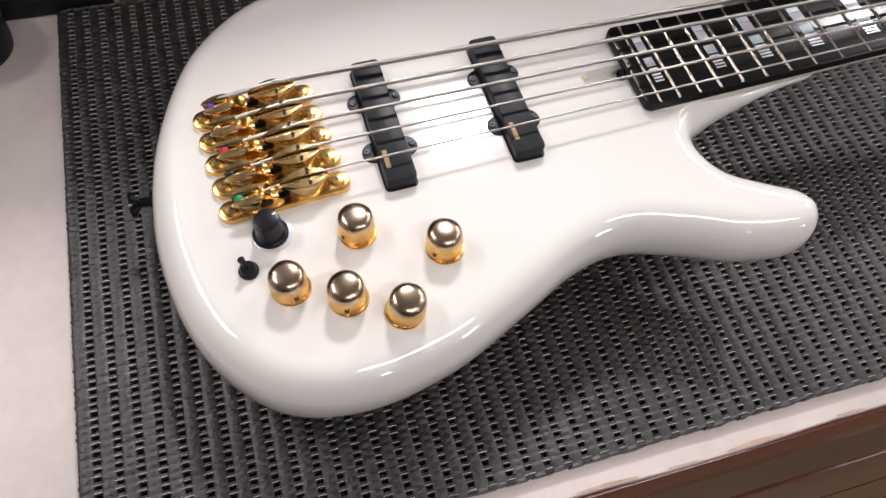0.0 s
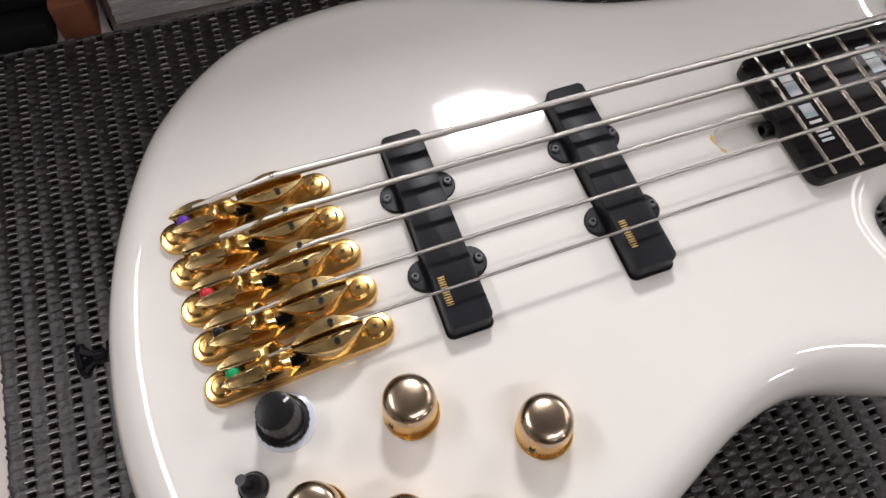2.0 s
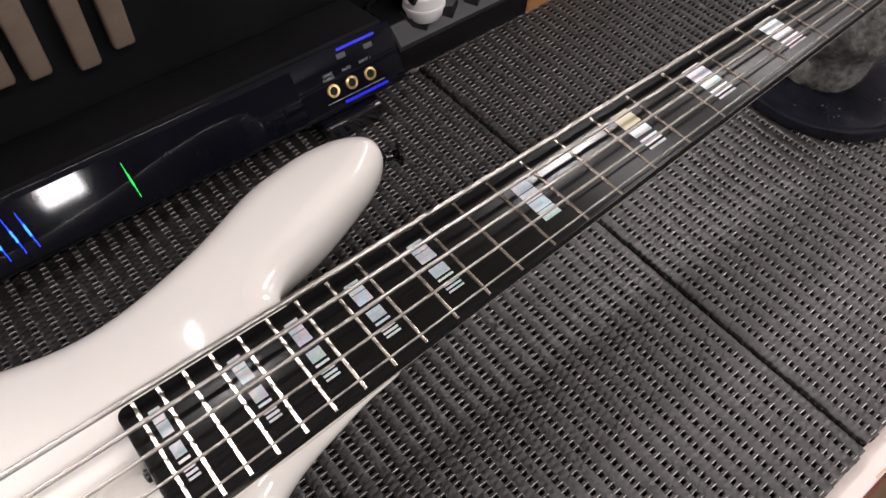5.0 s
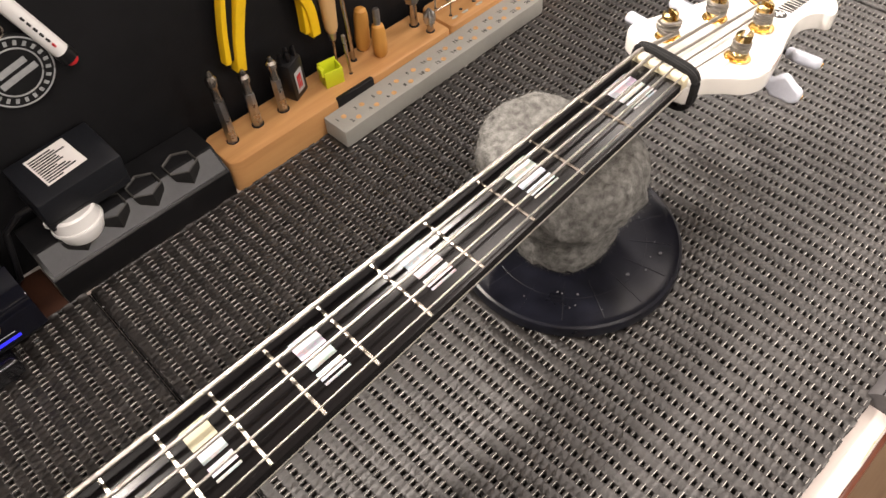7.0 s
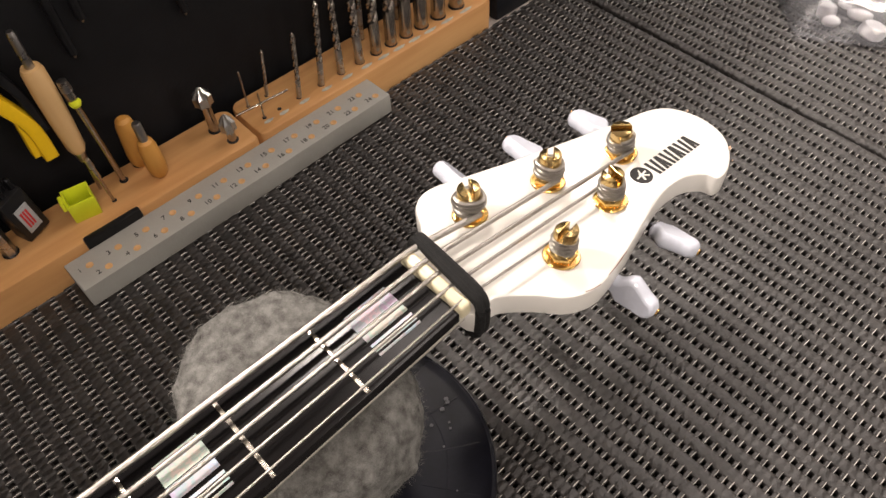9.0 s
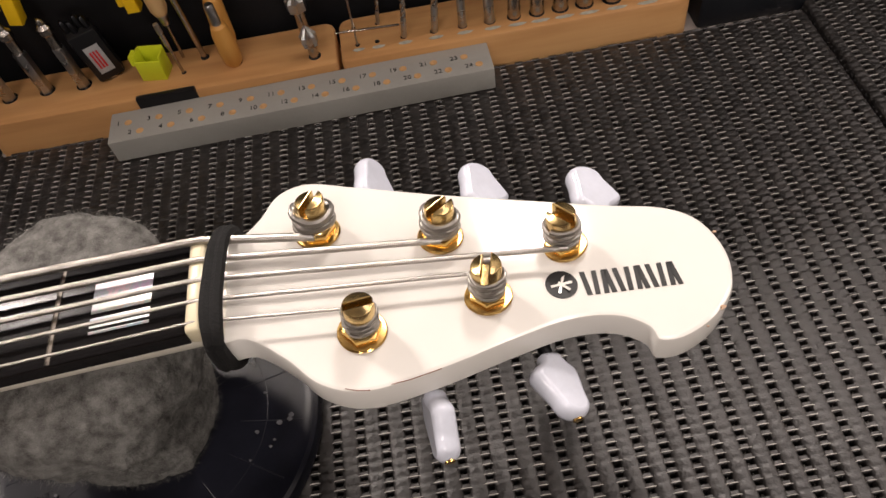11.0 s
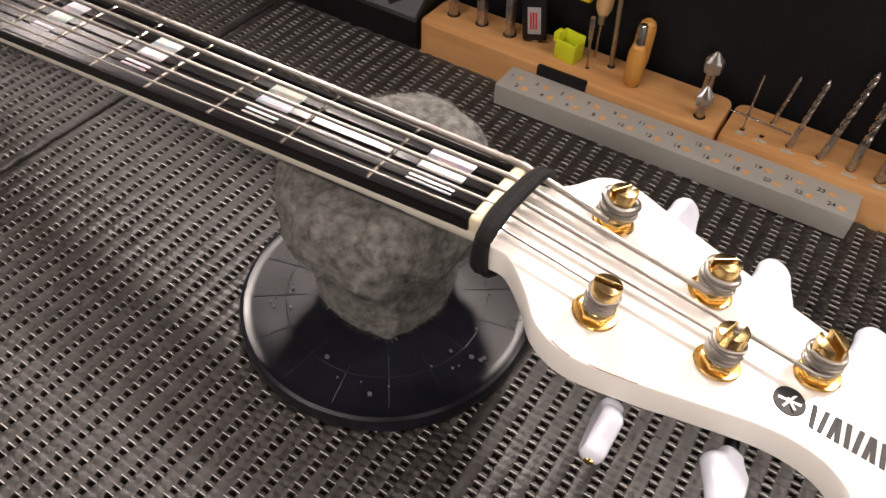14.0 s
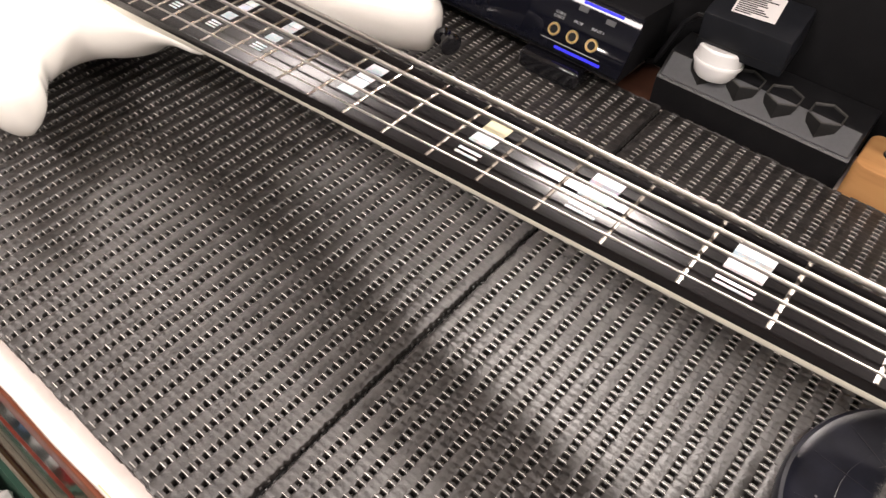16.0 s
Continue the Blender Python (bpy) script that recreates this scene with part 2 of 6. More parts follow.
M_GREEN = node_mat("green_plastic", (0.045, 0.105, 0.075), 0.4, vary=0.2, scale=60)
M_BEADG = node_mat("green_bead", (0.01, 0.30, 0.10), 0.3, vary=0.1, scale=100)
M_BEADR = node_mat("red_bead", (0.55, 0.02, 0.03), 0.3, vary=0.1, scale=100)
M_BEADP = node_mat("purple_bead", (0.10, 0.02, 0.35), 0.3, vary=0.1, scale=100)
M_WALL = node_mat("painted_wall", (0.62, 0.61, 0.59), 0.8, vary=0.05, scale=3)
M_DARKWALL = node_mat("dark_reflection_wall", (0.16, 0.155, 0.15), 0.8, vary=0.08, scale=3)
M_CEIL = node_mat("ceiling_paint", (0.55, 0.55, 0.545), 0.9, vary=0.04, scale=3)
M_FLOOR = wood_mat("tan_wood_floor", (0.22, 0.135, 0.075), (0.16, 0.095, 0.050), (0.27, 0.175, 0.10))
M_PAD = node_mat("grey_edge_padding", (0.085, 0.08, 0.082), 0.55, vary=0.25, scale=30, bump=0.4, bump_scale=160)
M_BLUELED = glow_mat("blue_led", (0.004, 0.035, 1.0), 3.4)
M_LEDCORE = glow_mat("led_core", (0.02, 0.16, 1.0), 4.5)
M_BLUEBAR = glow_mat("blue_light_bar", (0.0005, 0.002, 1.0), 0.8)
M_GREENLED = glow_mat("green_led", (0.004, 0.8, 0.08), 1.6)


# ---- mesh helpers ----
def origin(ob):
    v = Vector((0, 0, 0))
    while ob is not None:
        v += ob.location
        ob = ob.parent
    return v


def finish(bm, smooth=True, angle=35):
    bmesh.ops.recalc_face_normals(bm, faces=bm.faces)
    if smooth:
        lim = radians(angle)
        for f in bm.faces:
            f.smooth = True
        for e in bm.edges:
            e.smooth = not (len(e.link_faces) == 2 and e.calc_face_angle(0) > lim)


def part(name, bm, material, parent=None, label="", smooth=True, angle=35, kind=""):
    """Link a bmesh, given in world coordinates, as one mesh object under a thing or a part."""
    finish(bm, smooth, angle)
    if parent is not None:
        bmesh.ops.translate(bm, verts=bm.verts, vec=-origin(parent))
    me = bpy.data.meshes.new(name)
    bm.to_mesh(me)
    bm.free()
    me.materials.append(material)
    ob = new(name, me)
    ob.parent = parent
    return tagged(ob, label, kind=kind)


def thing(name, loc, label, category, group="", kind=""):
    ob = new(name)
    ob.empty_display_size = 0.02
    ob.location = loc
    return tagged(ob, label, category, group, kind)


def solo(name, bm, material, label, category, loc=(0, 0, 0), group="", kind="", smooth=True, angle=35):
    finish(bm, smooth, angle)
    bmesh.ops.translate(bm, verts=bm.verts, vec=-Vector(loc))
    me = bpy.data.meshes.new(name)
    bm.to_mesh(me)
    bm.free()
    me.materials.append(material)
    ob = new(name, me)
    ob.location = loc
    return tagged(ob, label, category, group, kind)


def box(x0, x1, y0, y1, z0, z1, bevel=0.0, seg=2, m=None):
    bm = bmesh.new()
    bmesh.ops.create_cube(bm, size=1)
    for v in bm.verts:
        v.co = Vector((x0 + (v.co.x + 0.5) * (x1 - x0), y0 + (v.co.y + 0.5) * (y1 - y0), z0 + (v.co.z + 0.5) * (z1 - z0)))
    if bevel:
        bmesh.ops.bevel(bm, geom=bm.edges[:], offset=bevel, segments=seg, affect="EDGES", profile=0.5)
    if m is not None:
        bm.transform(m)
    return bm


def lathe(profile, seg=32, m=None, flute=0.0, flutes=0):
    """Turned solid from (radius, height) pairs about z; flutes press ribs into the side."""
    bm = bmesh.new()
    rings = []
    for r, z in profile:
        if r < 1e-6:
            rings.append([bm.verts.new((0, 0, z))])
            continue
        ring = []
        for i in range(seg):
            a = 2 * math.pi * i / seg
            rr = r - (flute if flutes and i % 2 else 0)
            ring.append(bm.verts.new((rr * math.cos(a), rr * math.sin(a), z)))
        rings.append(ring)
    for a, b in zip(rings, rings[1:]):
        for i in range(seg):
            j = (i + 1) % seg
            if len(a) == 1 and len(b) > 1:
                bm.faces.new((a[0], b[i], b[j]))
            elif len(b) == 1 and len(a) > 1:
                bm.faces.new((a[i], a[j], b[0]))
            elif len(a) > 1:
                bm.faces.new((a[i], a[j], b[j], b[i]))
    for ring in (rings[0], rings[-1]):
        if len(ring) > 1:
            bm.faces.new(ring)
    if m is not None:
        bm.transform(m)
    return bm


def tube(points, radius, seg=10, radii=None):
    """Round rod along a list of points."""
    bm = bmesh.new()
    pts = [Vector(p) for p in points]
    rings = []
    up = Vector((0, 0, 1))
    for i, p in enumerate(pts):
        d = (pts[min(i + 1, len(pts) - 1)] - pts[max(i - 1, 0)]).normalized()
        u = d.cross(up if abs(d.z) < 0.95 else Vector((1, 0, 0))).normalized()
        w = u.cross(d)
        r = radii[i] if radii else radius
        rings.append([bm.verts.new(p + r * (math.cos(a) * u + math.sin(a) * w)) for a in (2 * math.pi * k / seg for k in range(seg))])
    for a, b in zip(rings, rings[1:]):
        for k in range(seg):
            bm.faces.new((a[k], a[(k + 1) % seg], b[(k + 1) % seg], b[k]))
    bm.faces.new(rings[0])
    bm.faces.new(rings[-1])
    return bm


def spline(ctrl, per=6, closed=True):
    """Centripetal-like Catmull-Rom through 2D control points."""
    out = []
    n = len(ctrl)
    for i in range(n if closed else n - 1):
        p = [Vector(ctrl[(i + k - 1) % n] if closed else ctrl[min(max(i + k - 1, 0), n - 1)]) for k in range(4)]
        for k in range(per):
            t = k / per
            out.append(0.5 * ((2 * p[1]) + (p[2] - p[0]) * t + (2 * p[0] - 5 * p[1] + 4 * p[2] - p[3]) * t * t + (3 * p[1] - p[0] - 3 * p[2] + p[3]) * t ** 3))
    if not closed:
        out.append(Vector(ctrl[-1]))
    return out


def rounded_slab(outline, rings, z_of):
    """Slab from a closed outline: rings are (inset, level) pairs from bottom to top; z_of(x, y, level) gives heights."""
    n = len(outline)
    area = sum(a.x * b.y - b.x * a.y for a, b in zip(outline, outline[1:] + outline[:1]))
    sgn = 1 if area > 0 else -1
    nor = []
    for i in range(n):
        d = (outline[(i + 1) % n] - outline[i - 1]).normalized()
        nor.append(Vector((-d.y, d.x)) * sgn)
    # ease the insets where the outline bends more tightly than they reach
    deep = max(r[0] for r in rings)
    ease = []
    for i in range(n):
        a, b = outline[i] - outline[i - 2], outline[(i + 2) % n] - outline[i]
        turn = math.atan2(a.x * b.y - a.y * b.x, a.dot(b)) * sgn
        radius = (a.length + b.length) / 2 / turn if turn > 1e-4 else 1.0
        ease.append(min(1.0, 0.97 * radius / max(deep, 1e-6)))
    if n > 100:
        ease = [min(ease[(i + k) % n] for k in range(-1, 2)) for i in range(n)]
        ease = [sum(ease[(i + k) % n] for k in range(-4, 5)) / 9 for i in range(n)]
    else:
        ease = [1.0] * n
    bm = bmesh.new()
    loops = []
    rings = [(rings[0][0] + 0.0003, rings[0][1])] + list(rings) + [(rings[-1][0] + 0.0003, rings[-1][1])]
    for inset, level in rings:
        loop = []
        for p, q, e in zip(outline, nor, ease):
            c = p + q * (inset * e)
            loop.append(bm.verts.new((c.x, c.y, z_of(c.x, c.y, level))))
        loops.append(loop)
    for a, b in zip(loops, loops[1:]):
        for i in range(n):
            bm.faces.new((a[i], a[(i + 1) % n], b[(i + 1) % n], b[i]))
    for loop in (loops[0], loops[-1]):
        for tri in tessellate_polygon([[Vector((v.co.x, v.co.y, 0)) for v in loop]]):
            if len(set(tri)) == 3:
                bm.faces.new([loop[k] for k in tri])
    return bm


def prism(outline, z0, z1, bevel=0.0, m=None):
    bm = bmesh.new()
    lo = [bm.verts.new((x, y, z0)) for x, y in outline]
    f = bm.faces.new(lo)
    r = bmesh.ops.extrude_face_region(bm, geom=[f])
    bmesh.ops.translate(bm, verts=[v for v in r["geom"] if isinstance(v, bmesh.types.BMVert)], vec=(0, 0, z1 - z0))
    if bevel:
        top = [e for e in bm.edges if all(abs(v.co.z - z1) < 1e-7 for v in e.verts)]
        bmesh.ops.bevel(bm, geom=top, offset=bevel, segments=2, affect="EDGES", profile=0.5)
    if m is not None:
        bm.transform(m)
    return bm


def pill(length, width, seg=10):
    """2D outline of a slot-ended bar centred on the origin along x."""
    r, h = width / 2, length / 2 - width / 2
    return [(h + r * math.cos(a), r * math.sin(a)) for a in (-math.pi / 2 + math.pi * k / seg for k in range(seg + 1))] + \
           [(-h + r * math.cos(a), r * math.sin(a)) for a in (math.pi / 2 + math.pi * k / seg for k in range(seg + 1))]


def merge(*bms):
    out = bmesh.new()
    for b in bms:
        tmp = bpy.data.meshes.new("tmp")
        b.to_mesh(tmp)
        out.from_mesh(tmp)
        b.free()
        bpy.data.meshes.remove(tmp)
    return out


def text_bm(words, size, m, depth=0.0002):
    """Raised lettering in the built-in font as a bmesh, centred, placed by m."""
    cu = bpy.data.curves.new("lettering", "FONT")
    cu.body, cu.size, cu.extrude, cu.align_x, cu.align_y = words, size, depth, "CENTER", "CENTER"
    cu.resolution_u = 2
    ob = bpy.data.objects.new("lettering", cu)
    scene.collection.objects.link(ob)
    me = bpy.data.meshes.new_from_object(ob)
    bm = bmesh.new()
    bm.from_mesh(me)
    bpy.data.objects.remove(ob)
    bpy.data.curves.remove(cu)
    bpy.data.meshes.remove(me)
    bm.transform(m)
    return bm


def frame_at(o, xdir, ydir):
    """Pose with origin o and the given x and approximate y directions."""
    x = Vector(xdir).normalized()
    z = x.cross(Vector(ydir)).normalized()
    y = z.cross(x)
    return Matrix.Translation(o) @ Matrix((x, y, z)).transposed().to_4x4()

# ---- setting ----
SLOPE = 0.0556          # rise of neck and body along x
NECK_Z = 0.0754         # fret tops at x = 0
BODY_Z = NECK_Z - 0.008  # body top at x = 0
SCALE = 0.864           # string length


def neck_z(x):
    return NECK_Z + SLOPE * x


def body_z(x):
    return BODY_Z + SLOPE * x


def half_width(x):
    return 0.0383 - 0.02284 * x


solo("floor", box(-2.2, 3.2, -2.6, 2.7, -0.95, -0.90), M_FLOOR, "tan wooden workshop floor", "floor", (0, 0, -0.9), kind="structure")
# Unseen ceiling and walls; their tones set how much light bounces and reflects.
solo("ceiling", box(-2.2, 3.2, -2.6, 2.7, 1.6, 1.65), M_CEIL, "unseen plain ceiling closing the room", "ceiling", (0, 0, 1.6), kind="structure")
solo("wall_south", box(-2.2, 3.2, -2.7, -2.6, -0.9, 1.6), M_DARKWALL, "unseen wall, dark so that reflections stay dark", "wall", (0, -2.6, 0), kind="structure")
solo("wall_north", box(-2.2, 3.2, 2.7, 2.8, -0.9, 1.6), M_WALL, "unseen plain grey wall closing the room", "wall", (0, 2.7, 0), kind="structure")
solo("wall_west", box(-2.3, -2.2, -2.6, 2.7, -0.9, 1.6), M_WALL, "unseen plain grey wall closing the room", "wall", (-2.2, 0, 0), kind="structure")
solo("wall_east", box(3.2, 3.3, -2.6, 2.7, -0.9, 1.6), M_WALL, "unseen plain grey wall closing the room", "wall", (3.2, 0, 0), kind="structure")

# added housings for the unseen lamps, so that each light has a body
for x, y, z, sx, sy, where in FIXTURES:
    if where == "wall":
        lamp = thing("wall_lamp", (x, -2.6, z), "added flat white housing behind an unseen wall light", "wall lamp", "lamps on the wall")
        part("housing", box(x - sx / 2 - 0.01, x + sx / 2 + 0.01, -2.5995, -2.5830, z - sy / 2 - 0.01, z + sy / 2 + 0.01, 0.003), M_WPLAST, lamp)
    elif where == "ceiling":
        lamp = thing("added_ceiling_housing", (x, y, 1.6), "added flat white housing above an unseen ceiling light", "ceiling light", "light panels under the ceiling")
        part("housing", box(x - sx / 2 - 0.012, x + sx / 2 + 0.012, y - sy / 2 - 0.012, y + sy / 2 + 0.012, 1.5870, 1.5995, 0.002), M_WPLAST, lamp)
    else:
        lamp = thing("added_hanging_housing", (x, y, 1.6), "added flat white housing above an unseen light, hung on two rods", "hanging light", "light panels over the bench")
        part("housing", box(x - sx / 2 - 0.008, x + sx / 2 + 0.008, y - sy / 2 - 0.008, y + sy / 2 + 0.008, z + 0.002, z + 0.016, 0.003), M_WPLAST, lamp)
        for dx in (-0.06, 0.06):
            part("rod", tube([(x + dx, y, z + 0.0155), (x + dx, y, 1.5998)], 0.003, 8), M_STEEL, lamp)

# workbench: white worn top over a wooden edge, lower shelf, legs
TOP = -0.008
bench = thing("workbench", (0.5, 0, -0.9), "wooden workbench with a worn white painted top", "workbench")
edge = []
for i in range(121):
    x = -0.62 + i * 2.3 / 120
    edge.append((x, -0.2210 + 0.0016 * noise.noise((x * 7, 0.3, 0)) + 0.0010 * noise.noise((x * 31, 1.3, 0))))
part("tabletop", prism(edge + [(1.68, 0.33), (-0.62, 0.33)], TOP - 0.004, TOP, 0.0015), M_TABLE, bench, "white painted top with a chipped front edge")
rnd = random.Random(21)
for i in range(34):
    x = -0.12 + i * 0.047 + rnd.uniform(-0.015, 0.015)
    length, depth = rnd.uniform(0.008, 0.034), rnd.uniform(0.0015, 0.0055)
    lip = [p for p in edge if x - 0.002 <= p[0] <= x + length + 0.02]
    if len(lip) < 2:
        continue
    o = [(px, py + 0.0012) for px, py in lip] + [(px, py + 0.0012 + depth * (0.4 + 0.6 * rnd.random()) * (0.25 if k in (0, len(lip) - 1) else 1)) for k, (px, py) in reversed(list(enumerate(lip)))]
    part("worn_patch", prism(o, TOP - 0.0002, TOP + 0.0003), M_WORNEDGE, bench, "bare wood showing through the chipped paint")
part("edge_board", box(-0.62, 1.68, -0.2185, 0.33, TOP - 0.032, TOP - 0.0045, 0.003), M_BOARD, bench, "brown wooden board under the white top")
part("edge_trim", box(-0.62, 1.68, -0.2236, -0.2187, TOP - 0.068, TOP - 0.0047, 0.0018), M_MAHOGANY, bench, "red-brown polished mahogany edge")


def front_panel(za, zb, material, lift=0.0, label="", name="front_panel"):
    """Board of the cabinet's front, which leans out slightly towards the floor."""
    ya, yb = -0.2215 + 0.0223 * za - lift, -0.2215 + 0.0223 * zb - lift
    bm = bmesh.new()
    vs = [[bm.verts.new((x, y, z)) for x in (-0.6, 1.66)] for y, z in ((ya, za), (yb, zb), (yb + 0.016, zb), (ya + 0.016, za))]
    for k in range(4):
        bm.faces.new((vs[k][0], vs[k][1], vs[(k + 1) % 4][1], vs[(k + 1) % 4][0]))
    for e in (0, 1):
        bm.faces.new([v[e] for v in vs])
    part(name, bm, material, bench, label, smooth=False)


front_panel(-0.0765, -0.212, M_POLISHED, 0, "polished dark mahogany front board")
front_panel(-0.2125, -0.2285, M_REDROD, 0.0014, "thin glossy red moulding", "moulding")
front_panel(-0.229, -0.444, M_POLISHED, 0, "polished dark mahogany front board")
# Set-back black strip draws the shade in the gap between the boards.
front_panel(-0.4445, -0.4555, M_ELASTIC, -0.002, "black strip drawing the shade in the gap between boards", "gap_shade_strip")
front_panel(-0.456, -0.788, M_POLISHED, 0, "polished dark mahogany front board")
front_panel(-0.7885, -0.812, M_MAHOGANY, 0.0015, "brown lower moulding", "moulding")
for x in (-0.56, 1.62):
    for y in (-0.16, 0.27):
        part("leg", box(x - 0.03, x + 0.03, y - 0.03, y + 0.03, -0.9, TOP - 0.033, 0.004), M_BOARD, bench)

# tool board behind the bench
solo("tool_board", box(-0.75, 1.85, 0.283, 0.30, -0.15, 0.372, 0.003), M_PANEL, "matt black tool board behind the bench", "tool board", (0.5, 0.29, -0.15), kind="structure")


# Unseen handle ends, heights set to clip the bench lamp's reflection on the body.
for x, w, top in ((0.1480, 0.0080, 0.396), (0.1680, 0.0117, 0.404), (0.1910, 0.0117, 0.420), (0.2145, 0.0121, 0.437), (0.2390, 0.0125, 0.462), (0.2645, 0.0131, 0.488), (0.2915, 0.0140, 0.512), (0.3200, 0.0146, 0.532), (0.3495, 0.0150, 0.542), (0.3795, 0.0150, 0.550), (0.4100, 0.0152, 0.552)):
    solo("tool_end_blocker", lathe([(w, 0.345), (w, top - w * 1.2), (w * 0.92, top - w * 0.7), (w * 0.72, top - w * 0.32), (w * 0.4, top - w * 0.08), (0, top)], 24, pose(x, 0.3003 + w, 0)), M_BLACKPL, "unseen black handle end behind the board that clips the lamp reflection", "tool handle", (x, 0.302 + w, 0.345), "tool handles over the board")


def field(name, verts, faces, material, parent, label, smooth=True):
    """Many small pieces as one mesh, given in world coordinates."""
    o = origin(parent)
    me = bpy.data.meshes.new(name)
    me.from_pydata([(x - o.x, y - o.y, z - o.z) for x, y, z in verts], [], faces)
    me.polygons.foreach_set("use_smooth", [smooth] * len(me.polygons))
    me.materials.append(material)
    ob = new(name, me)
    ob.parent = parent
    return tagged(ob, label, kind="stuff")


def rubber_mat(x0, x1, y0, y1, seed):
    """Woven rubber mat tile: pillowed bands along y, bridged between small square holes, with a shiny thread on each
    bridge, coloured pale for its glint.
    """
    rnd = random.Random(seed)
    root = thing("rubber_mat", (x0, y0, TOP), "woven black rubber mat tile with rows of small square holes", "rubber mat", "mat tiles on the bench")
    pitch, bar, rung = 0.01132, 0.0086, 0.0046
    rows = int(round((x1 - x0) / pitch))
    pitch = (x1 - x0 - bar) / (rows - 1)
    part("mat_floor", box(x0 - 0.0011, x1 + 0.0011, y0 + 0.001, y1 + 0.0005, TOP + 0.0004, TOP + 0.0024), M_MATBASE, root)
    n = int((y1 - y0 - 0.003) / rung)
    hw = bar / 2
    verts, faces = [], []
    for r in range(rows):
        cx = x0 + r * pitch + hw
        steps = n * 3
        base = len(verts)
        for k in range(steps + 1):
            y = y0 + 0.003 + (k / 3 - 0.5) * rung
            if k == 0:
                y = y0 + rnd.uniform(-0.0008, 0.0006)
            if k == steps:
                y = y1 + rnd.uniform(-0.0008, 0.0006)
            c = math.cos(2 * math.pi * (y - y0 - 0.003) / rung)
            w = hw + 0.00035 * c + 0.0002 * noise.noise((cx * 90, y * 300, seed))
            dx = 0.0003 * noise.noise((cx * 60, y * 25, seed))
            dz = -0.00040 * c + 0.0003 * noise.noise((cx * 120, y * 160, seed + 5)) - (0.0012 if k in (0, steps) else 0)
            # the tile's cut sides are nibbled
            wl = w + (rnd.uniform(-0.0009, 0.0002) if r == 0 else 0)
            wr = w + (rnd.uniform(-0.0009, 0.0002) if r == rows - 1 else 0)
            for px, pz in ((-wl, TOP + 0.0006), (-wl, -0.0018), (-wl + 0.0005, -0.0008), (-w + 0.0016, -0.0003), (-0.0006, -0.00015 - 0.0001 * c), (0.0006, -0.00015 - 0.0001 * c), (w - 0.0016, -0.0003), (wr - 0.0005, -0.0008), (wr, -0.0018), (wr, TOP + 0.0006)):
                verts.append((cx + px + dx, y, pz + dz))
        for k in range(steps):
            for j in range(9):
                a = base + k * 10 + j
                faces.append((a, a + 1, a + 11, a + 10))
        faces.append(tuple(base + j for j in range(10)))
        faces.append(tuple(base + steps * 10 + 9 - j for j in range(10)))
    field("rib_field", verts, faces, M_RUBBER, root, "worn greyish woven bands")
    verts, faces, cverts, cfaces = [], [], [], []

    def bar_piece(vs, fs, xa, xb, ya, yb, za, zb, ease):
        """Flat-topped strip with eased long edges."""
        b = len(vs)
        for x in (xa, xb):
            vs.extend([(x, ya, za), (x, ya, zb - ease), (x, ya + ease, zb), (x, yb - ease, zb), (x, yb, zb - ease), (x, yb, za)])
        for j in range(5):
            fs.append((b + j, b + j + 1, b + j + 7, b + j + 6))
        fs.append(tuple(range(b, b + 6)))
        fs.append(tuple(range(b + 11, b + 5, -1)))

    def thread(vs, fs, xa, xb, y, w, lift):
        """Thin strand that comes out of one band, arches over the hole and goes into the next band."""
        b = len(vs)
        for u, wu, z in ((0, 0.35, -0.0009), (0.22, 0.9, lift - 0.0002), (0.5, 1.0, lift), (0.78, 0.9, lift - 0.0002), (1, 0.35, -0.0009)):
            x = xa + (xb - xa) * u
            vs.extend([(x, y - w * wu, z - 0.0003), (x, y - w * wu * 0.5, z), (x, y + w * wu * 0.5, z), (x, y + w * wu, z - 0.0003)])
        for k in range(4):
            for j in range(4):
                fs.append((b + k * 4 + j, b + k * 4 + (j + 1) % 4, b + k * 4 + 4 + (j + 1) % 4, b + k * 4 + 4 + j))

    # low woven hem closes the row ends along the front and the back
    for y in (y0 + 0.0008, y1 - 0.0008):
        for r in range(rows - 1):
            bar_piece(verts, faces, x0 + r * pitch + bar - 0.0012, x0 + (r + 1) * pitch + 0.0012, y - 0.0009 + rnd.uniform(-0.0005, 0.0003), y + 0.0013, TOP + 0.0006, -0.0011 + rnd.uniform(-0.0004, 0.0002), 0.0005)
    for r in range(-1, rows):
        xa, xb = x0 + r * pitch + bar - 0.0008, x0 + (r + 1) * pitch + 0.0008
        for k in range(n):
            y = y0 + 0.003 + k * rung + rnd.uniform(-0.0003, 0.0003)
            h = rnd.uniform(-0.0012, -0.0008)
            if r in (-1, rows - 1):
                # frayed side: loose stubs of the bridges
                reach = rnd.uniform(0.0, 0.0008)
                bar_piece(verts, faces, x0 - reach if r < 0 else xa, x0 + 0.0008 if r < 0 else x1 + reach, y - 0.0009, y + 0.0009, h - 0.003, h - 0.0014, 0.0004)
                continue
            bar_piece(verts, faces, xa, xb, y - 0.0013, y + 0.0012, TOP + 0.002, h, 0.0004)
            # shiny thread along the bridge's edge, its glint put into a pale colour, caught over the bands by different
            # lengths
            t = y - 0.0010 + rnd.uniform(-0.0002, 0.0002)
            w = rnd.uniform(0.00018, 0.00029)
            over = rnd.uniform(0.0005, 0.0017)
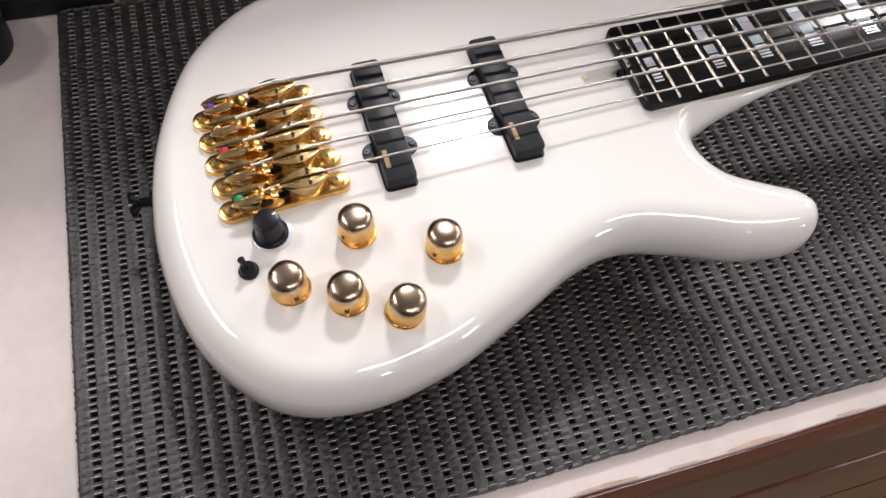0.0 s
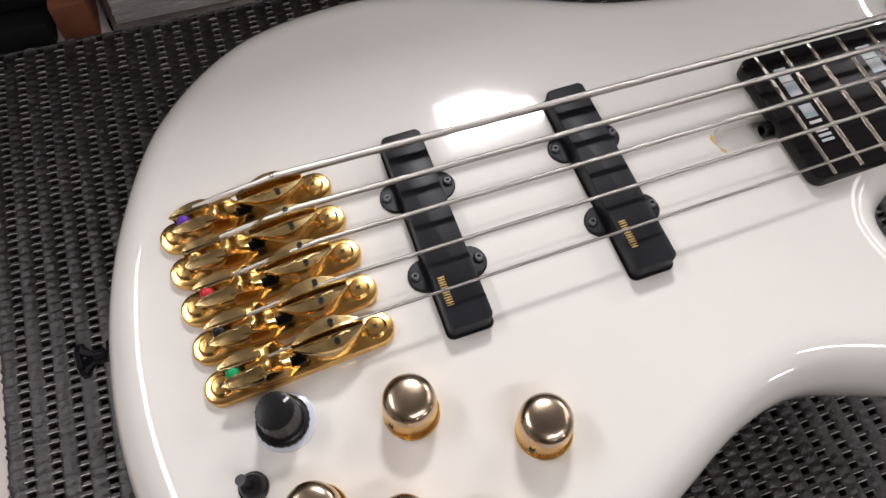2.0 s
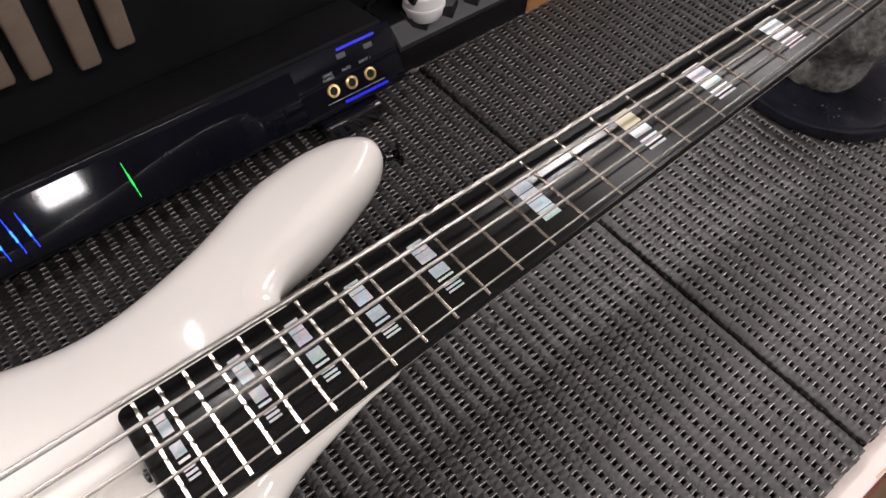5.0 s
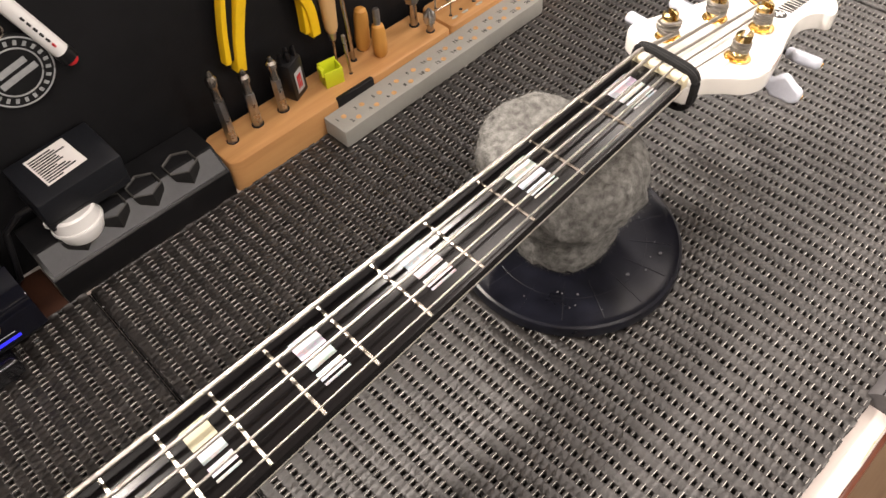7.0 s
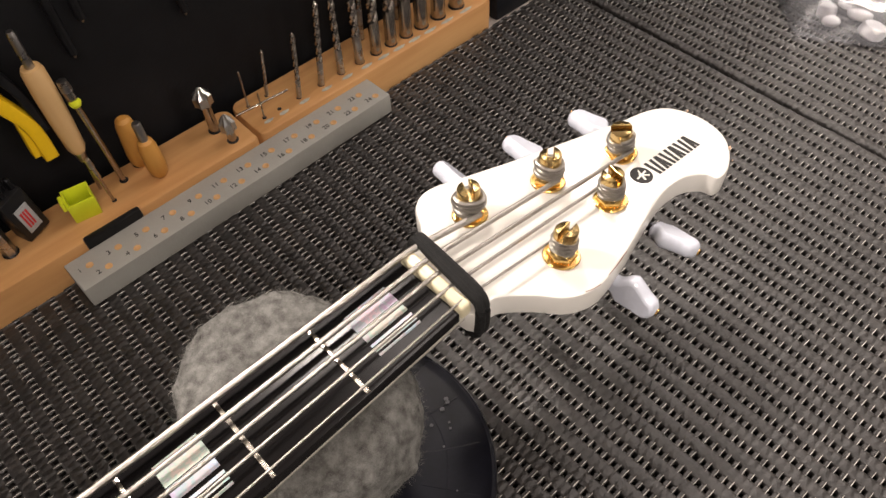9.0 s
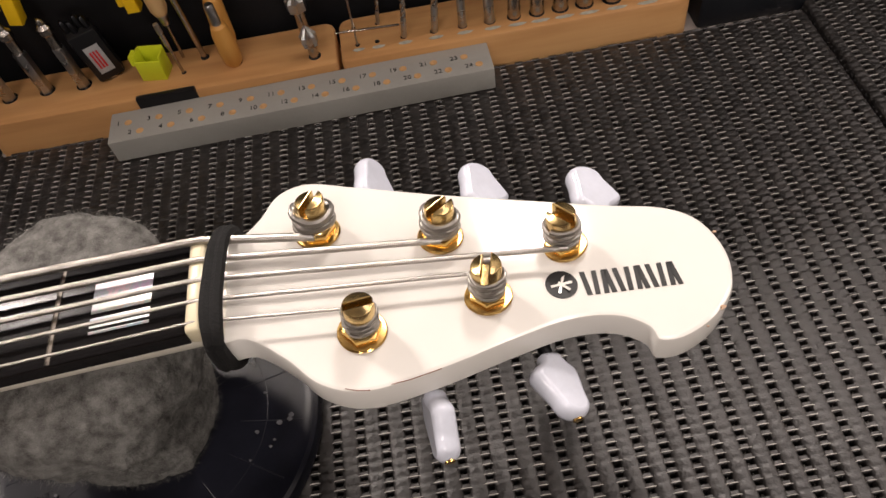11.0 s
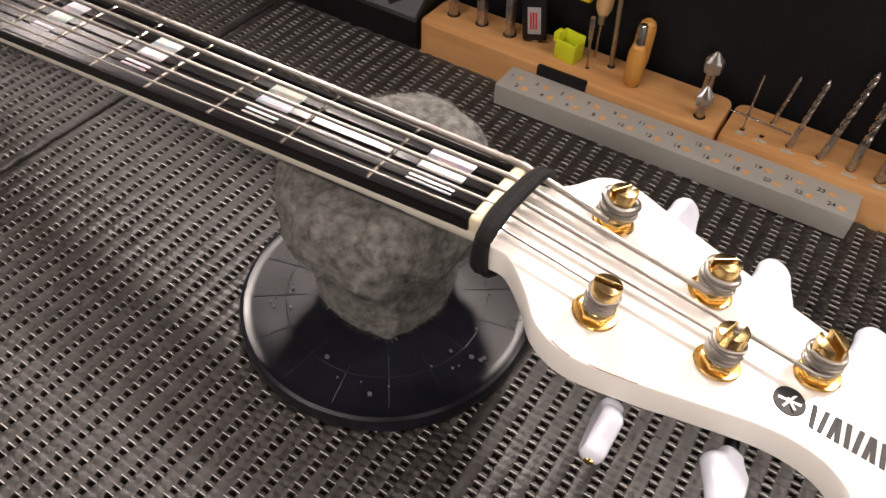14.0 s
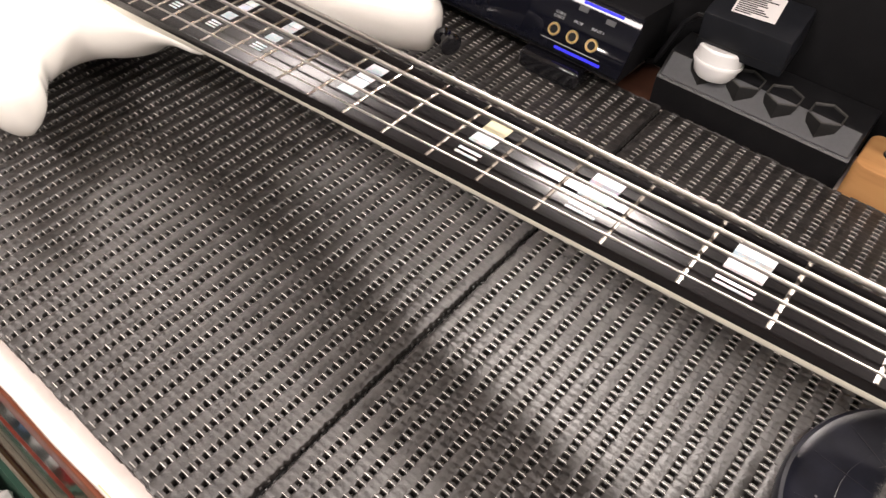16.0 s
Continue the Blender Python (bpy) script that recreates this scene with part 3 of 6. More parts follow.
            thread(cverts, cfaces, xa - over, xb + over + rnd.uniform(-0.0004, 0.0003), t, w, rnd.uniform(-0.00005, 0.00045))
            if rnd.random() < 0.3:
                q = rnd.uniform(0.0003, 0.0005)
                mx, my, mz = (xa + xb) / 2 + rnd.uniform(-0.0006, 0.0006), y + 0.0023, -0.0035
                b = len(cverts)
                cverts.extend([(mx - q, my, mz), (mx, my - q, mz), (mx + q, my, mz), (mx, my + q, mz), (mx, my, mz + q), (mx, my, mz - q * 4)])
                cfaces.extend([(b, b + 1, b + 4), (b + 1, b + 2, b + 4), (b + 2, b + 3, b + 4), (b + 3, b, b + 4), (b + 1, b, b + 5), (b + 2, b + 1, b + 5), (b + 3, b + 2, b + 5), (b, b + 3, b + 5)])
    field("rung_field", verts, faces, M_RUBBER, root, "low bridges between the holes", smooth=False)
    field("thread_field", cverts, cfaces, M_RUNG, root, "shiny threads along the bridges, coloured pale for their glints", smooth=False)
    return root


rubber_mat(-0.150, 0.5356, -0.2055, 0.2275, 1)
rubber_mat(0.5382, 1.2157, -0.2040, 0.2275, 2)
rubber_mat(1.2179, 1.675, -0.1990, 0.250, 3)

# ---- the bass guitar ----
bass = thing("bass_guitar", (0.1, 0, 0.0), "white five-string bass guitar with gold hardware lying on the bench", "bass guitar")

outline = spline([
    (0.332, -0.0265), (0.300, -0.0315), (0.258, -0.0375), (0.2350, -0.053), (0.2400, -0.0780), (0.2620, -0.0945), (0.2750, -0.1030), (0.2815, -0.1150), (0.2780, -0.1275),
    (0.2640, -0.1348), (0.233, -0.130), (0.200, -0.116), (0.169, -0.107), (0.138, -0.1125), (0.100, -0.1305), (0.055, -0.150), (0.005, -0.158),
    (-0.039, -0.1465), (-0.0715, -0.109), (-0.087, -0.056), (-0.088, 0.000), (-0.0765, 0.0527), (-0.0520, 0.1025), (-0.0085, 0.1375), (0.045, 0.1475),
    (0.091, 0.140), (0.138, 0.120), (0.180, 0.102), (0.222, 0.096), (0.275, 0.106), (0.324, 0.124), (0.348, 0.1285), (0.372, 0.1300), (0.395, 0.1255),
    (0.4095, 0.1140), (0.4100, 0.0990), (0.3950, 0.0865), (0.372, 0.0765), (0.345, 0.067), (0.314, 0.057), (0.303, 0.044), (0.312, 0.0325), (0.332, 0.0265), (0.342, 0.0)], 7)


def body_level(x, y, level):
    """Level 0 is the back, 1 the top; the back is less tilted than the top."""
    top = body_z(x)
    back = 0.0035 + 0.085 * (x + 0.088)
    # the back is scooped away towards the neck
    f = min(1.0, max(0.0, (x - 0.235) / 0.085)) * min(1.0, max(0.0, (0.072 - abs(y)) / 0.03))
    f = f * f * (3 - 2 * f)
    back += (top - 0.0150 - back) * f
    return back + (top - back) * level


rings = []
for k in range(9):
    a = math.pi / 2 * k / 8
    rings.append((0.021 * (1 - math.sin(a)), 0.56 * (1 - math.cos(a))))
for k in range(11):
    a = math.pi / 2 * k / 10
    rings.append((0.0185 * (1 - math.cos(a)), 0.62 + 0.38 * math.sin(a)))
body = part("body", rounded_slab(outline, rings, body_level), M_WHITE, bass, "glossy off-white lacquered body with rounded edges", angle=50)


def carve(ob, cutter):
    """Take the cutter's volume out of a mesh object for good."""
    tmp_me = bpy.data.meshes.new("cutter")
    bmesh.ops.recalc_face_normals(cutter, faces=cutter.faces)
    bmesh.ops.translate(cutter, verts=cutter.verts, vec=-origin(ob))
    cutter.to_mesh(tmp_me)
    cutter.free()
    tool = bpy.data.objects.new("cutter", tmp_me)
    scene.collection.objects.link(tool)
    tool.matrix_world = Matrix.Translation(origin(ob))
    mod = ob.modifiers.new("carve", "BOOLEAN")
    mod.operation, mod.solver, mod.object = "DIFFERENCE", "EXACT", tool
    bpy.context.view_layer.update()
    cut_me = bpy.data.meshes.new_from_object(ob.evaluated_get(bpy.context.evaluated_depsgraph_get()))
    ob.modifiers.clear()
    ob.data = cut_me
    bpy.data.objects.remove(tool)
    bpy.data.meshes.remove(tmp_me)


# truss-rod slot: a shallow pill-shaped recess that runs under the fingerboard
cutter = prism([(0.1985 + x, 0.0012 + y) for x, y in pill(0.034, 0.0135, 14)], body_z(0.19) - 0.0055, body_z(0.19) + 0.02)
carve(body, cutter)

# neck: rounded back, deep at the heel
bm = bmesh.new()
loops = []
NS = 44
for i in range(NS + 1):
    x = 0.215 + (0.876 - 0.215) * i / NS
    hw = half_width(x) + 0.0002
    heel = max(0.0, 1 - (x - 0.215) / 0.14)
    depth = 0.0155 + 0.024 * heel * heel * (3 - 2 * heel)
    zt = neck_z(x) - 0.0066
    loop = [bm.verts.new((x, -hw, zt)), bm.verts.new((x, -hw, zt - 0.0008))]
    for k in range(1, 14):
        a = math.pi * k / 14
        loop.append(bm.verts.new((x, -hw * math.copysign(abs(math.cos(a)) ** (1.3 if x < 0.84 else 1.0), math.cos(a)), zt - 0.0008 - (depth - 0.0008) * math.sin(a))))
    loop += [bm.verts.new((x, hw, zt - 0.0008)), bm.verts.new((x, hw, zt))]
    loops.append(loop)
for a, b in zip(loops, loops[1:]):
    for k in range(len(a)):
        j = (k + 1) % len(a)
        bm.faces.new((a[k], b[k], b[j], a[j]))
bm.faces.new(loops[0])
bm.faces.new(loops[-1])
part("neck", bm, M_CREAM, bass, "cream-white lacquered neck")

# fingerboard with rounded end corners
fb = []
x0, x1 = 0.2072, 0.8642
for k in range(7):
    a = math.pi / 2 * k / 6
    fb.append((x0 + 0.005 - 0.005 * math.sin(a), -half_width(x0) - 0.0004 + 0.005 - 0.005 * math.cos(a)))
fb += [(x0 + 0.005 - 0.005 * math.cos(a), half_width(x0) + 0.0004 - 0.005 + 0.005 * math.sin(a)) for a in (math.pi / 2 * k / 6 for k in range(7))]
fb += [(x1, half_width(x1) + 0.0004), (x1, -half_width(x1) - 0.0004)]
bm = prism(fb, 0, 1)
for v in bm.verts:
    v.co.z = neck_z(v.co.x) - 0.0068 + 0.0058 * v.co.z
tops = [e for e in bm.edges if all(v.co.z > neck_z(v.co.x) - 0.0015 for v in e.verts)]
bmesh.ops.bevel(bm, geom=tops, offset=0.0006, segments=2, affect="EDGES", profile=0.5)
board = part("fingerboard", bm, M_EBONY, bass, "dark ebony fingerboard")

for n in range(1, 25):
    x = SCALE * 2 ** (-n / 12)
    hw = half_width(x) - 0.0002
    pts = [(x, -hw + 2 * hw * k / 8, neck_z(x) - 0.0013 - 0.0004 * (2 * k / 8 - 1) ** 2) for k in range(9)]
    part("fret", tube(pts, 0.00125, 8), M_NICKEL, bass)


def inlay_block(y0, y1, xa, xb, mat, trim=0.0):
    """One pearl block set 0.15 mm proud of the board."""
    b = box(xa, xb, y0, y1, 0, 1)
    for v in b.verts:
        v.co.z = neck_z(v.co.x) - 0.00155 + 0.0007 * v.co.z
    part("inlay", b, mat, board, "mother-of-pearl inlay")


for n in (1, 3, 5, 7, 9, 12, 15, 17, 19, 21, 24):
    xb, xa = SCALE * 2 ** (-(n - 1) / 12), SCALE * 2 ** (-n / 12)
    gap, mid = xb - xa, (xa + xb) / 2
    w = gap * 0.45
    hw = half_width(mid)
    if n == 12:
        rows = ((0.58, 0.33), (0.31, 0.06), (0.04, -0.21), (-0.23, -0.48))
    elif n > 12:
        rows = ((0.72, 0.485), (0.47, 0.24), (0.08, -0.14), (-0.19, -0.235), (-0.33, -0.375), (-0.41, -0.455), (-0.49, -0.53))
    else:
        rows = ((0.70, 0.21), (0.19, -0.12), (-0.22, -0.29), (-0.36, -0.43), (-0.50, -0.56))
    for k, (ya, yb) in enumerate(rows):
        inlay_block(hw * yb, hw * ya, mid - w / 2, mid + w / 2, M_PEARLY if n == 9 and k == 0 else M_PEARL)

# bone nut
bm = bmesh.new()
b = box(0.8646, 0.8708, -0.0200, 0.0193, 0, 1, 0.0)
for v in b.verts:
    v.co.z = neck_z(v.co.x) - 0.0064 + 0.0086 * v.co.z
bmesh.ops.bevel(b, geom=b.edges[:], offset=0.0018, segments=3, affect="EDGES", profile=0.5)
bm.free()
part("nut", b, M_BONE, bass, "yellowed bone nut")

# headstock, tilted back
HX, HZ, HS = 0.870, 0.1180, -0.110


def head_z(x):
    return HZ + HS * (x - HX)


head = spline([
    (0.868, -0.0195), (0.883, -0.0215), (0.896, -0.031), (0.907, -0.042), (0.922, -0.0465), (0.946, -0.042), (0.972, -0.0345), (0.993, -0.0295),
    (1.009, -0.0300), (1.019, -0.0355), (1.0215, -0.0415), (1.031, -0.0412), (1.044, -0.0345), (1.054, -0.0235), (1.0572, -0.008), (1.052, 0.0075),
    (1.040, 0.0155), (1.020, 0.0195), (0.988, 0.0268), (0.955, 0.0345), (0.925, 0.0425), (0.906, 0.0470), (0.894, 0.0425), (0.886, 0.030),
    (0.877, 0.0215), (0.868, 0.0190)], 6)
part("headstock", rounded_slab(head, [(0.0015, 0.0), (0.0, 0.12), (0.0, 0.88), (0.0006, 0.97), (0.0016, 1.0)], lambda x, y, l: head_z(x) - 0.0145 + 0.0145 * l), M_WHITE, bass, "white headstock with a hooked tip and chipped edges")
for cx, cy, r in ((1.0556, 0.0005, 0.0008), (1.0470, -0.0318, 0.0011), (1.0462, -0.0326, 0.0006), (1.0390, -0.0386, 0.0005)):
    ch = [(cx + r * (1 + 0.4 * math.sin(k * 2.3)) * math.cos(2 * math.pi * k / 9), cy + r * 0.6 * math.sin(2 * math.pi * k / 9)) for k in range(9)]
    b = prism(ch, 0, 0.0004)
    for v in b.verts:
        v.co.z += head_z(v.co.x) - 0.0001
    part("lacquer_chip", b, M_WORNEDGE, bass, "bare wood chip in the lacquer")
for pts in (((0.930, -0.0455), (0.936, -0.0447), (0.943, -0.0431), (0.947, -0.0421)), ((0.915, -0.0449), (0.919, -0.0462), (0.923, -0.0466))):
    part("lacquer_crack", tube([(x, y + 0.0006, head_z(x) - 0.00005) for x, y in pts], 0.00016, 6), M_BROWN, bass, "fine dark crack in the lacquer")
# maker's mark: a disc with crossing bars and six plain blocks
b = lathe([(0.0058, 0), (0.0058, 0.0003)], 40)
b.transform(pose(0.9935, -0.0148, head_z(0.9935), 0, math.degrees(-math.atan(HS)), 0))
mark = part("mark_disc", b, M_INK, bass, "black round mark")
for rz in (0, 60, 120):
    b = box(-0.0040, 0.0040, -0.00045, 0.00045, 0, 0.0003)
    b.transform(pose(0.9935, -0.0148, head_z(0.9935) + 0.00025, 0, math.degrees(-math.atan(HS)), rz + 8))
    part("mark_bar", b, M_WHITE, mark)
for i in range(6):
    x = 1.0040 + i * 0.00605
    for dx, lean in ((-0.0014, 0.0011 if i % 2 else -0.0008), (0.0014, -0.0011 if i % 2 else 0.0008)):
        b = prism([(x + dx - 0.0009, -0.0205), (x + dx + 0.0009, -0.0205), (x + dx + 0.0009 + lean, -0.0105), (x + dx - 0.0009 + lean, -0.0105)], 0, 0.0003)
        for v in b.verts:
            v.co.z += head_z(v.co.x) + 0.00005
        part("mark_block", b, M_INK, bass, "black printed bar")

# tuning machines: bushing, slotted post, string turns; pearloid key on a shaft
STRINGS = [  # bridge x, bridge y, nut y, radius, post x, post y
    (-0.004, 0.0375, 0.0172, 0.00160, 0.9090, 0.0210),
    (0.000, 0.0200, 0.0087, 0.00128, 0.9540, 0.0125),
    (0.004, 0.0025, 0.0003, 0.00104, 0.9985, 0.0025),
    (0.008, -0.0155, -0.0082, 0.00082, 0.9670, -0.0160),
    (0.012, -0.0340, -0.0165, 0.00060, 0.9222, -0.0240),
]
TILT = math.degrees(-math.atan(HS))
for i, (bx, by, ny, r, px, py) in enumerate(STRINGS):
    at = pose(px, py, head_z(px), 0, TILT, (62, 40, 128, 75, 10)[i])
    hexo = [(0.0070 * math.cos(math.pi / 3 * k), 0.0070 * math.sin(math.pi / 3 * k)) for k in range(6)]
    bush = part("bushing", merge(lathe([(0.0084, 0), (0.0087, 0.0006), (0.0082, 0.0012), (0.0070, 0.0014)], 36, at), prism(hexo, 0.0012, 0.0040, 0.0007, at)), M_GOLD, bass, "gold hexagonal bushing")
    # two half-round cheeks leave the slot between them
    cheeks = []
    for c in (1, -1):
        o = [(0.0054 * math.cos(a), c * 0.0054 * math.sin(a)) for a in (0.25 + (math.pi - 0.50) * k / 14 for k in range(15))]
        ch = prism(o if c > 0 else o[::-1], 0.0112, 0.0180 - 0.0005 * c, 0.0007)
        for v in ch.verts:
            # worn tops fall away from the slot
            if v.co.z > 0.014:
                v.co.z -= 0.16 * max(0.0, abs(v.co.y) - 0.0013)
        ch.transform(at)
        cheeks.append(ch)
    stem = lathe([(0.0060, 0.0036), (0.0056, 0.0046), (0.0049, 0.0054), (0.0049, 0.0108), (0.0053, 0.0118), (0, 0.0118)], 28, at)
    part("post", merge(stem, *cheeks), M_GOLDWORN, bush, "slotted gold post, rubbed dull")
    loops, turns = 0.0076 / (2.05 * r), []
    for k in range(int(24 * loops) + 1):
        a = 2 * math.pi * k / 24 + math.pi / 2
        loose = 0.0003 * math.sin(k * 0.9 + i)
        turns.append(at @ Vector(((0.0050 + r + loose) * math.cos(a), (0.0050 + r + loose) * math.sin(a), 0.0130 - 2.05 * r * k / 24)))
    part("string_coil", tube(turns, r, 8), M_STRING, bush, "wound turns of string")

zs = 0.0062
for i, (bx, by, ny, r, px, py) in enumerate(STRINGS):
    zb = neck_z(bx) + zs
    zn = neck_z(0.868) + 0.0012 + r
    zp = head_z(px) + 0.0068
    pts = [(bx - 0.036, by - 0.0022, body_z(bx - 0.036) + 0.0112), (bx - 0.022, by - 0.0014, body_z(bx - 0.022) + 0.0128), (bx - 0.006, by - 0.0004, zb - 0.0008), (bx, by, zb)]
    for k in range(1, 24):
        f = k / 24
        pts.append((bx + (0.8676 - bx) * f, by + (ny - by) * f, zb + (zn - zb) * f))
    pts += [(0.8676, ny, zn), (0.8700, ny, zn - 0.0003)]
    end = Vector((px, py + (-0.0052 - r if i < 3 else 0.0052 + r), zp))
    pts += [tuple(Vector((0.8700, ny, zn - 0.0003)).lerp(end, f)) for f in (0.2, 0.5, 0.8, 1.0)]
    part("string", tube(pts, r, 10), M_STRING, bass, "nickel-wound bass string")

def key_button(base, out, spin, skew, size=1.0, label=""):
    """Kidney-shaped pearloid key on a short dark shaft; out is the way it points."""
    o = spline([(0.0015, 0.0030), (0.0045, 0.0046), (0.0072, 0.0085), (0.0104, 0.0104), (0.0142, 0.0092), (0.0195, 0.0066), (0.0240, 0.0050), (0.0266, 0.0012), (0.0260, -0.0034), (0.0228, -0.0062), (0.0172, -0.0066), (0.0120, -0.0074), (0.0080, -0.0072), (0.0048, -0.0046), (0.0015, -0.0030)], 4)
    o = [Vector((p.x + skew * size * p.y, size * p.y)) for p in o]
    at = frame_at(base, out, (1, 0, 0.0)) @ pose(0, 0, 0, spin, 0, 0)
    b = rounded_slab([p for p in o], [(0.0022, 0), (0.0008, 0.12), (0, 0.35), (0, 0.65), (0.0008, 0.88), (0.0022, 1)], lambda x, y, l: -0.0042 + 0.0084 * l * 1.0)
    b.transform(at)
    key = part("tuner_key", b, M_HORNPL, bass, label or "milky pearloid tuning key", angle=60)
    part("shaft", tube([at @ Vector((-0.012, 0, 0)), at @ Vector((0.006, 0, 0))], 0.0026, 12), M_DARKSCREW, key)
    part("key_screw", tube([at @ Vector((0.024, 0.0005, 0)), at @ Vector((0.0272, 0.0005, 0))], 0.0019, 12), M_GOLD, key, "small brass screw")
    return key


key_button((0.9415, -0.0390, 0.0915), (0.09, -1.0, -0.12), 76, 0.1)
key_button((0.9840, -0.0310, 0.0870), (0.20, -1.0, -0.10), -32, 0.1, -1.05)
key_button((0.9290, 0.0400, 0.0965), (0.02, 1.0, 0.08), 50, 0.0, 1.1)
key_button((0.9740, 0.0315, 0.0915), (-0.05, 1.0, 0.08), 32, 0.0, 1.2)
key_button((1.0190, 0.0230, 0.0868), (-0.08, 1.0, 0.08), 26, 0.0, 1.25)
for px, py, x, y in ((0.9222, -0.024, 0.9365, -0.0455), (0.967, -0.016, 0.98, -0.034), (0.909, 0.021, 0.917, 0.042), (0.954, 0.0125, 0.96, 0.033), (0.9985, 0.0025, 1.002, 0.0235)):
    z = head_z(px) - 0.0145
    part("gearbox", box(px - 0.008, px + 0.008, py - 0.008, py + 0.008, z - 0.009, z - 0.0002, 0.002), M_GOLD, bass)

# pickups
def pickup(xc, tilt):
    at = pose(xc, -0.0008, 0, 0, 0, tilt)
    z0 = body_z(xc)
    o = []
    for (cx, cy), a0 in zip(((-0.0060, -0.0438), (0.0060, -0.0438), (0.0060, 0.0438), (-0.0060, 0.0438)), (180, 270, 0, 90)):
        o += [(cx + 0.0028 * math.cos(radians(a0 + 15 * k)), cy + 0.0028 * math.sin(radians(a0 + 15 * k))) for k in range(7)]
    b = prism(o, -0.001, 0.0086, 0.0008, at)
    for v in b.verts:
        v.co.z += body_z(v.co.x)
    cover = part("pickup", b, M_SATIN, bass, "black satin pickup cover")
    rim = prism([(x * 1.09, y * 1.02) for x, y in o], -0.001, 0.0006, 0.0, at)
    for v in rim.verts:
        v.co.z += body_z(v.co.x)
    part("cavity_edge", rim, M_BLACKPL, cover)
    for sx in (-1, 1):
        for y in (0.0205, -0.0182):
            c = at @ Vector((sx * 0.0090, y, 0))
            ear = lathe([(0.0075, -0.0005), (0.0075, 0.0005), (0.0070, 0.0009), (0, 0.0011)], 32, Matrix.Translation((c.x, c.y, body_z(c.x))))
            e = part("ear", ear, M_SATIN, cover)
            s = at @ Vector((sx * 0.0134, y + 0.0004, 0))
            scr = lathe([(0.0021, 0.0009), (0.0021, 0.0018), (0.0015, 0.0023), (0.0008, 0.0023), (0.0007, 0.0014), (0, 0.0014)], 16, Matrix.Translation((s.x, s.y, body_z(s.x))))
            part("screw", scr, M_SCREW, e, "small steel screw")
    for k in range(6):
        y = -0.0252 - k * 0.0022
        legs = []
        for dy in (-0.00055, 0.00055):
            legs.append(box(-0.0068, -0.0040, y + dy - 0.00022, y + dy + 0.00022, 0.00852, 0.00872))
        legs.append(box(-0.0056, -0.0052, y - 0.0005, y + 0.0005, 0.00852, 0.00870))
        b = merge(*legs)
        b.transform(at)
        for v in b.verts:
            v.co.z += body_z(v.co.x)
        part("print_bar", b, M_GOLDINK, cover, "gold printed bar")
    return z0


pickup(0.0512, 0.4)
pickup(0.1275, 0.6)
# nut of the truss rod in its recess, and a yellow stain at the recess's end
b = lathe([(0.0034, 0), (0.0034, 0.005), (0.0022, 0.0056), (0.002, 0.002), (0, 0.002)], 20)
b.transform(pose(0.2100, 0.0008, body_z(0.203) - 0.0012, 0, -90, 0))
part("rod_nut", b, M_DARKSCREW, bass, "dark truss-rod nut in its recess")
arc = [radians(150 + 12 * k) for k in range(8)]
cx, cy = 0.1985 - 0.017 + 0.00675, 0.0012
o = [(cx + 0.0069 * math.cos(a), cy + 0.0069 * math.sin(a)) for a in arc] + [(cx + (0.0077 + 0.0007 * math.sin(5 * a)) * math.cos(a), cy + (0.0077 + 0.0007 * math.sin(5 * a)) * math.sin(a)) for a in reversed(arc)]
b = prism(o, 0, 0.00025)
for v in b.verts:
    v.co.z += body_z(v.co.x) - 0.0001
part("stain", b, M_STAIN, bass, "yellow stain on the lacquer")

def curve(u, keys):
    """Smooth steps through (place, value) pairs."""
    for (ua, va), (ub, vb) in zip(keys, keys[1:]):
        if u <= ub:
            f = (u - ua) / (ub - ua)
            return va + (vb - va) * f * f * (3 - 2 * f)
    return keys[-1][1]


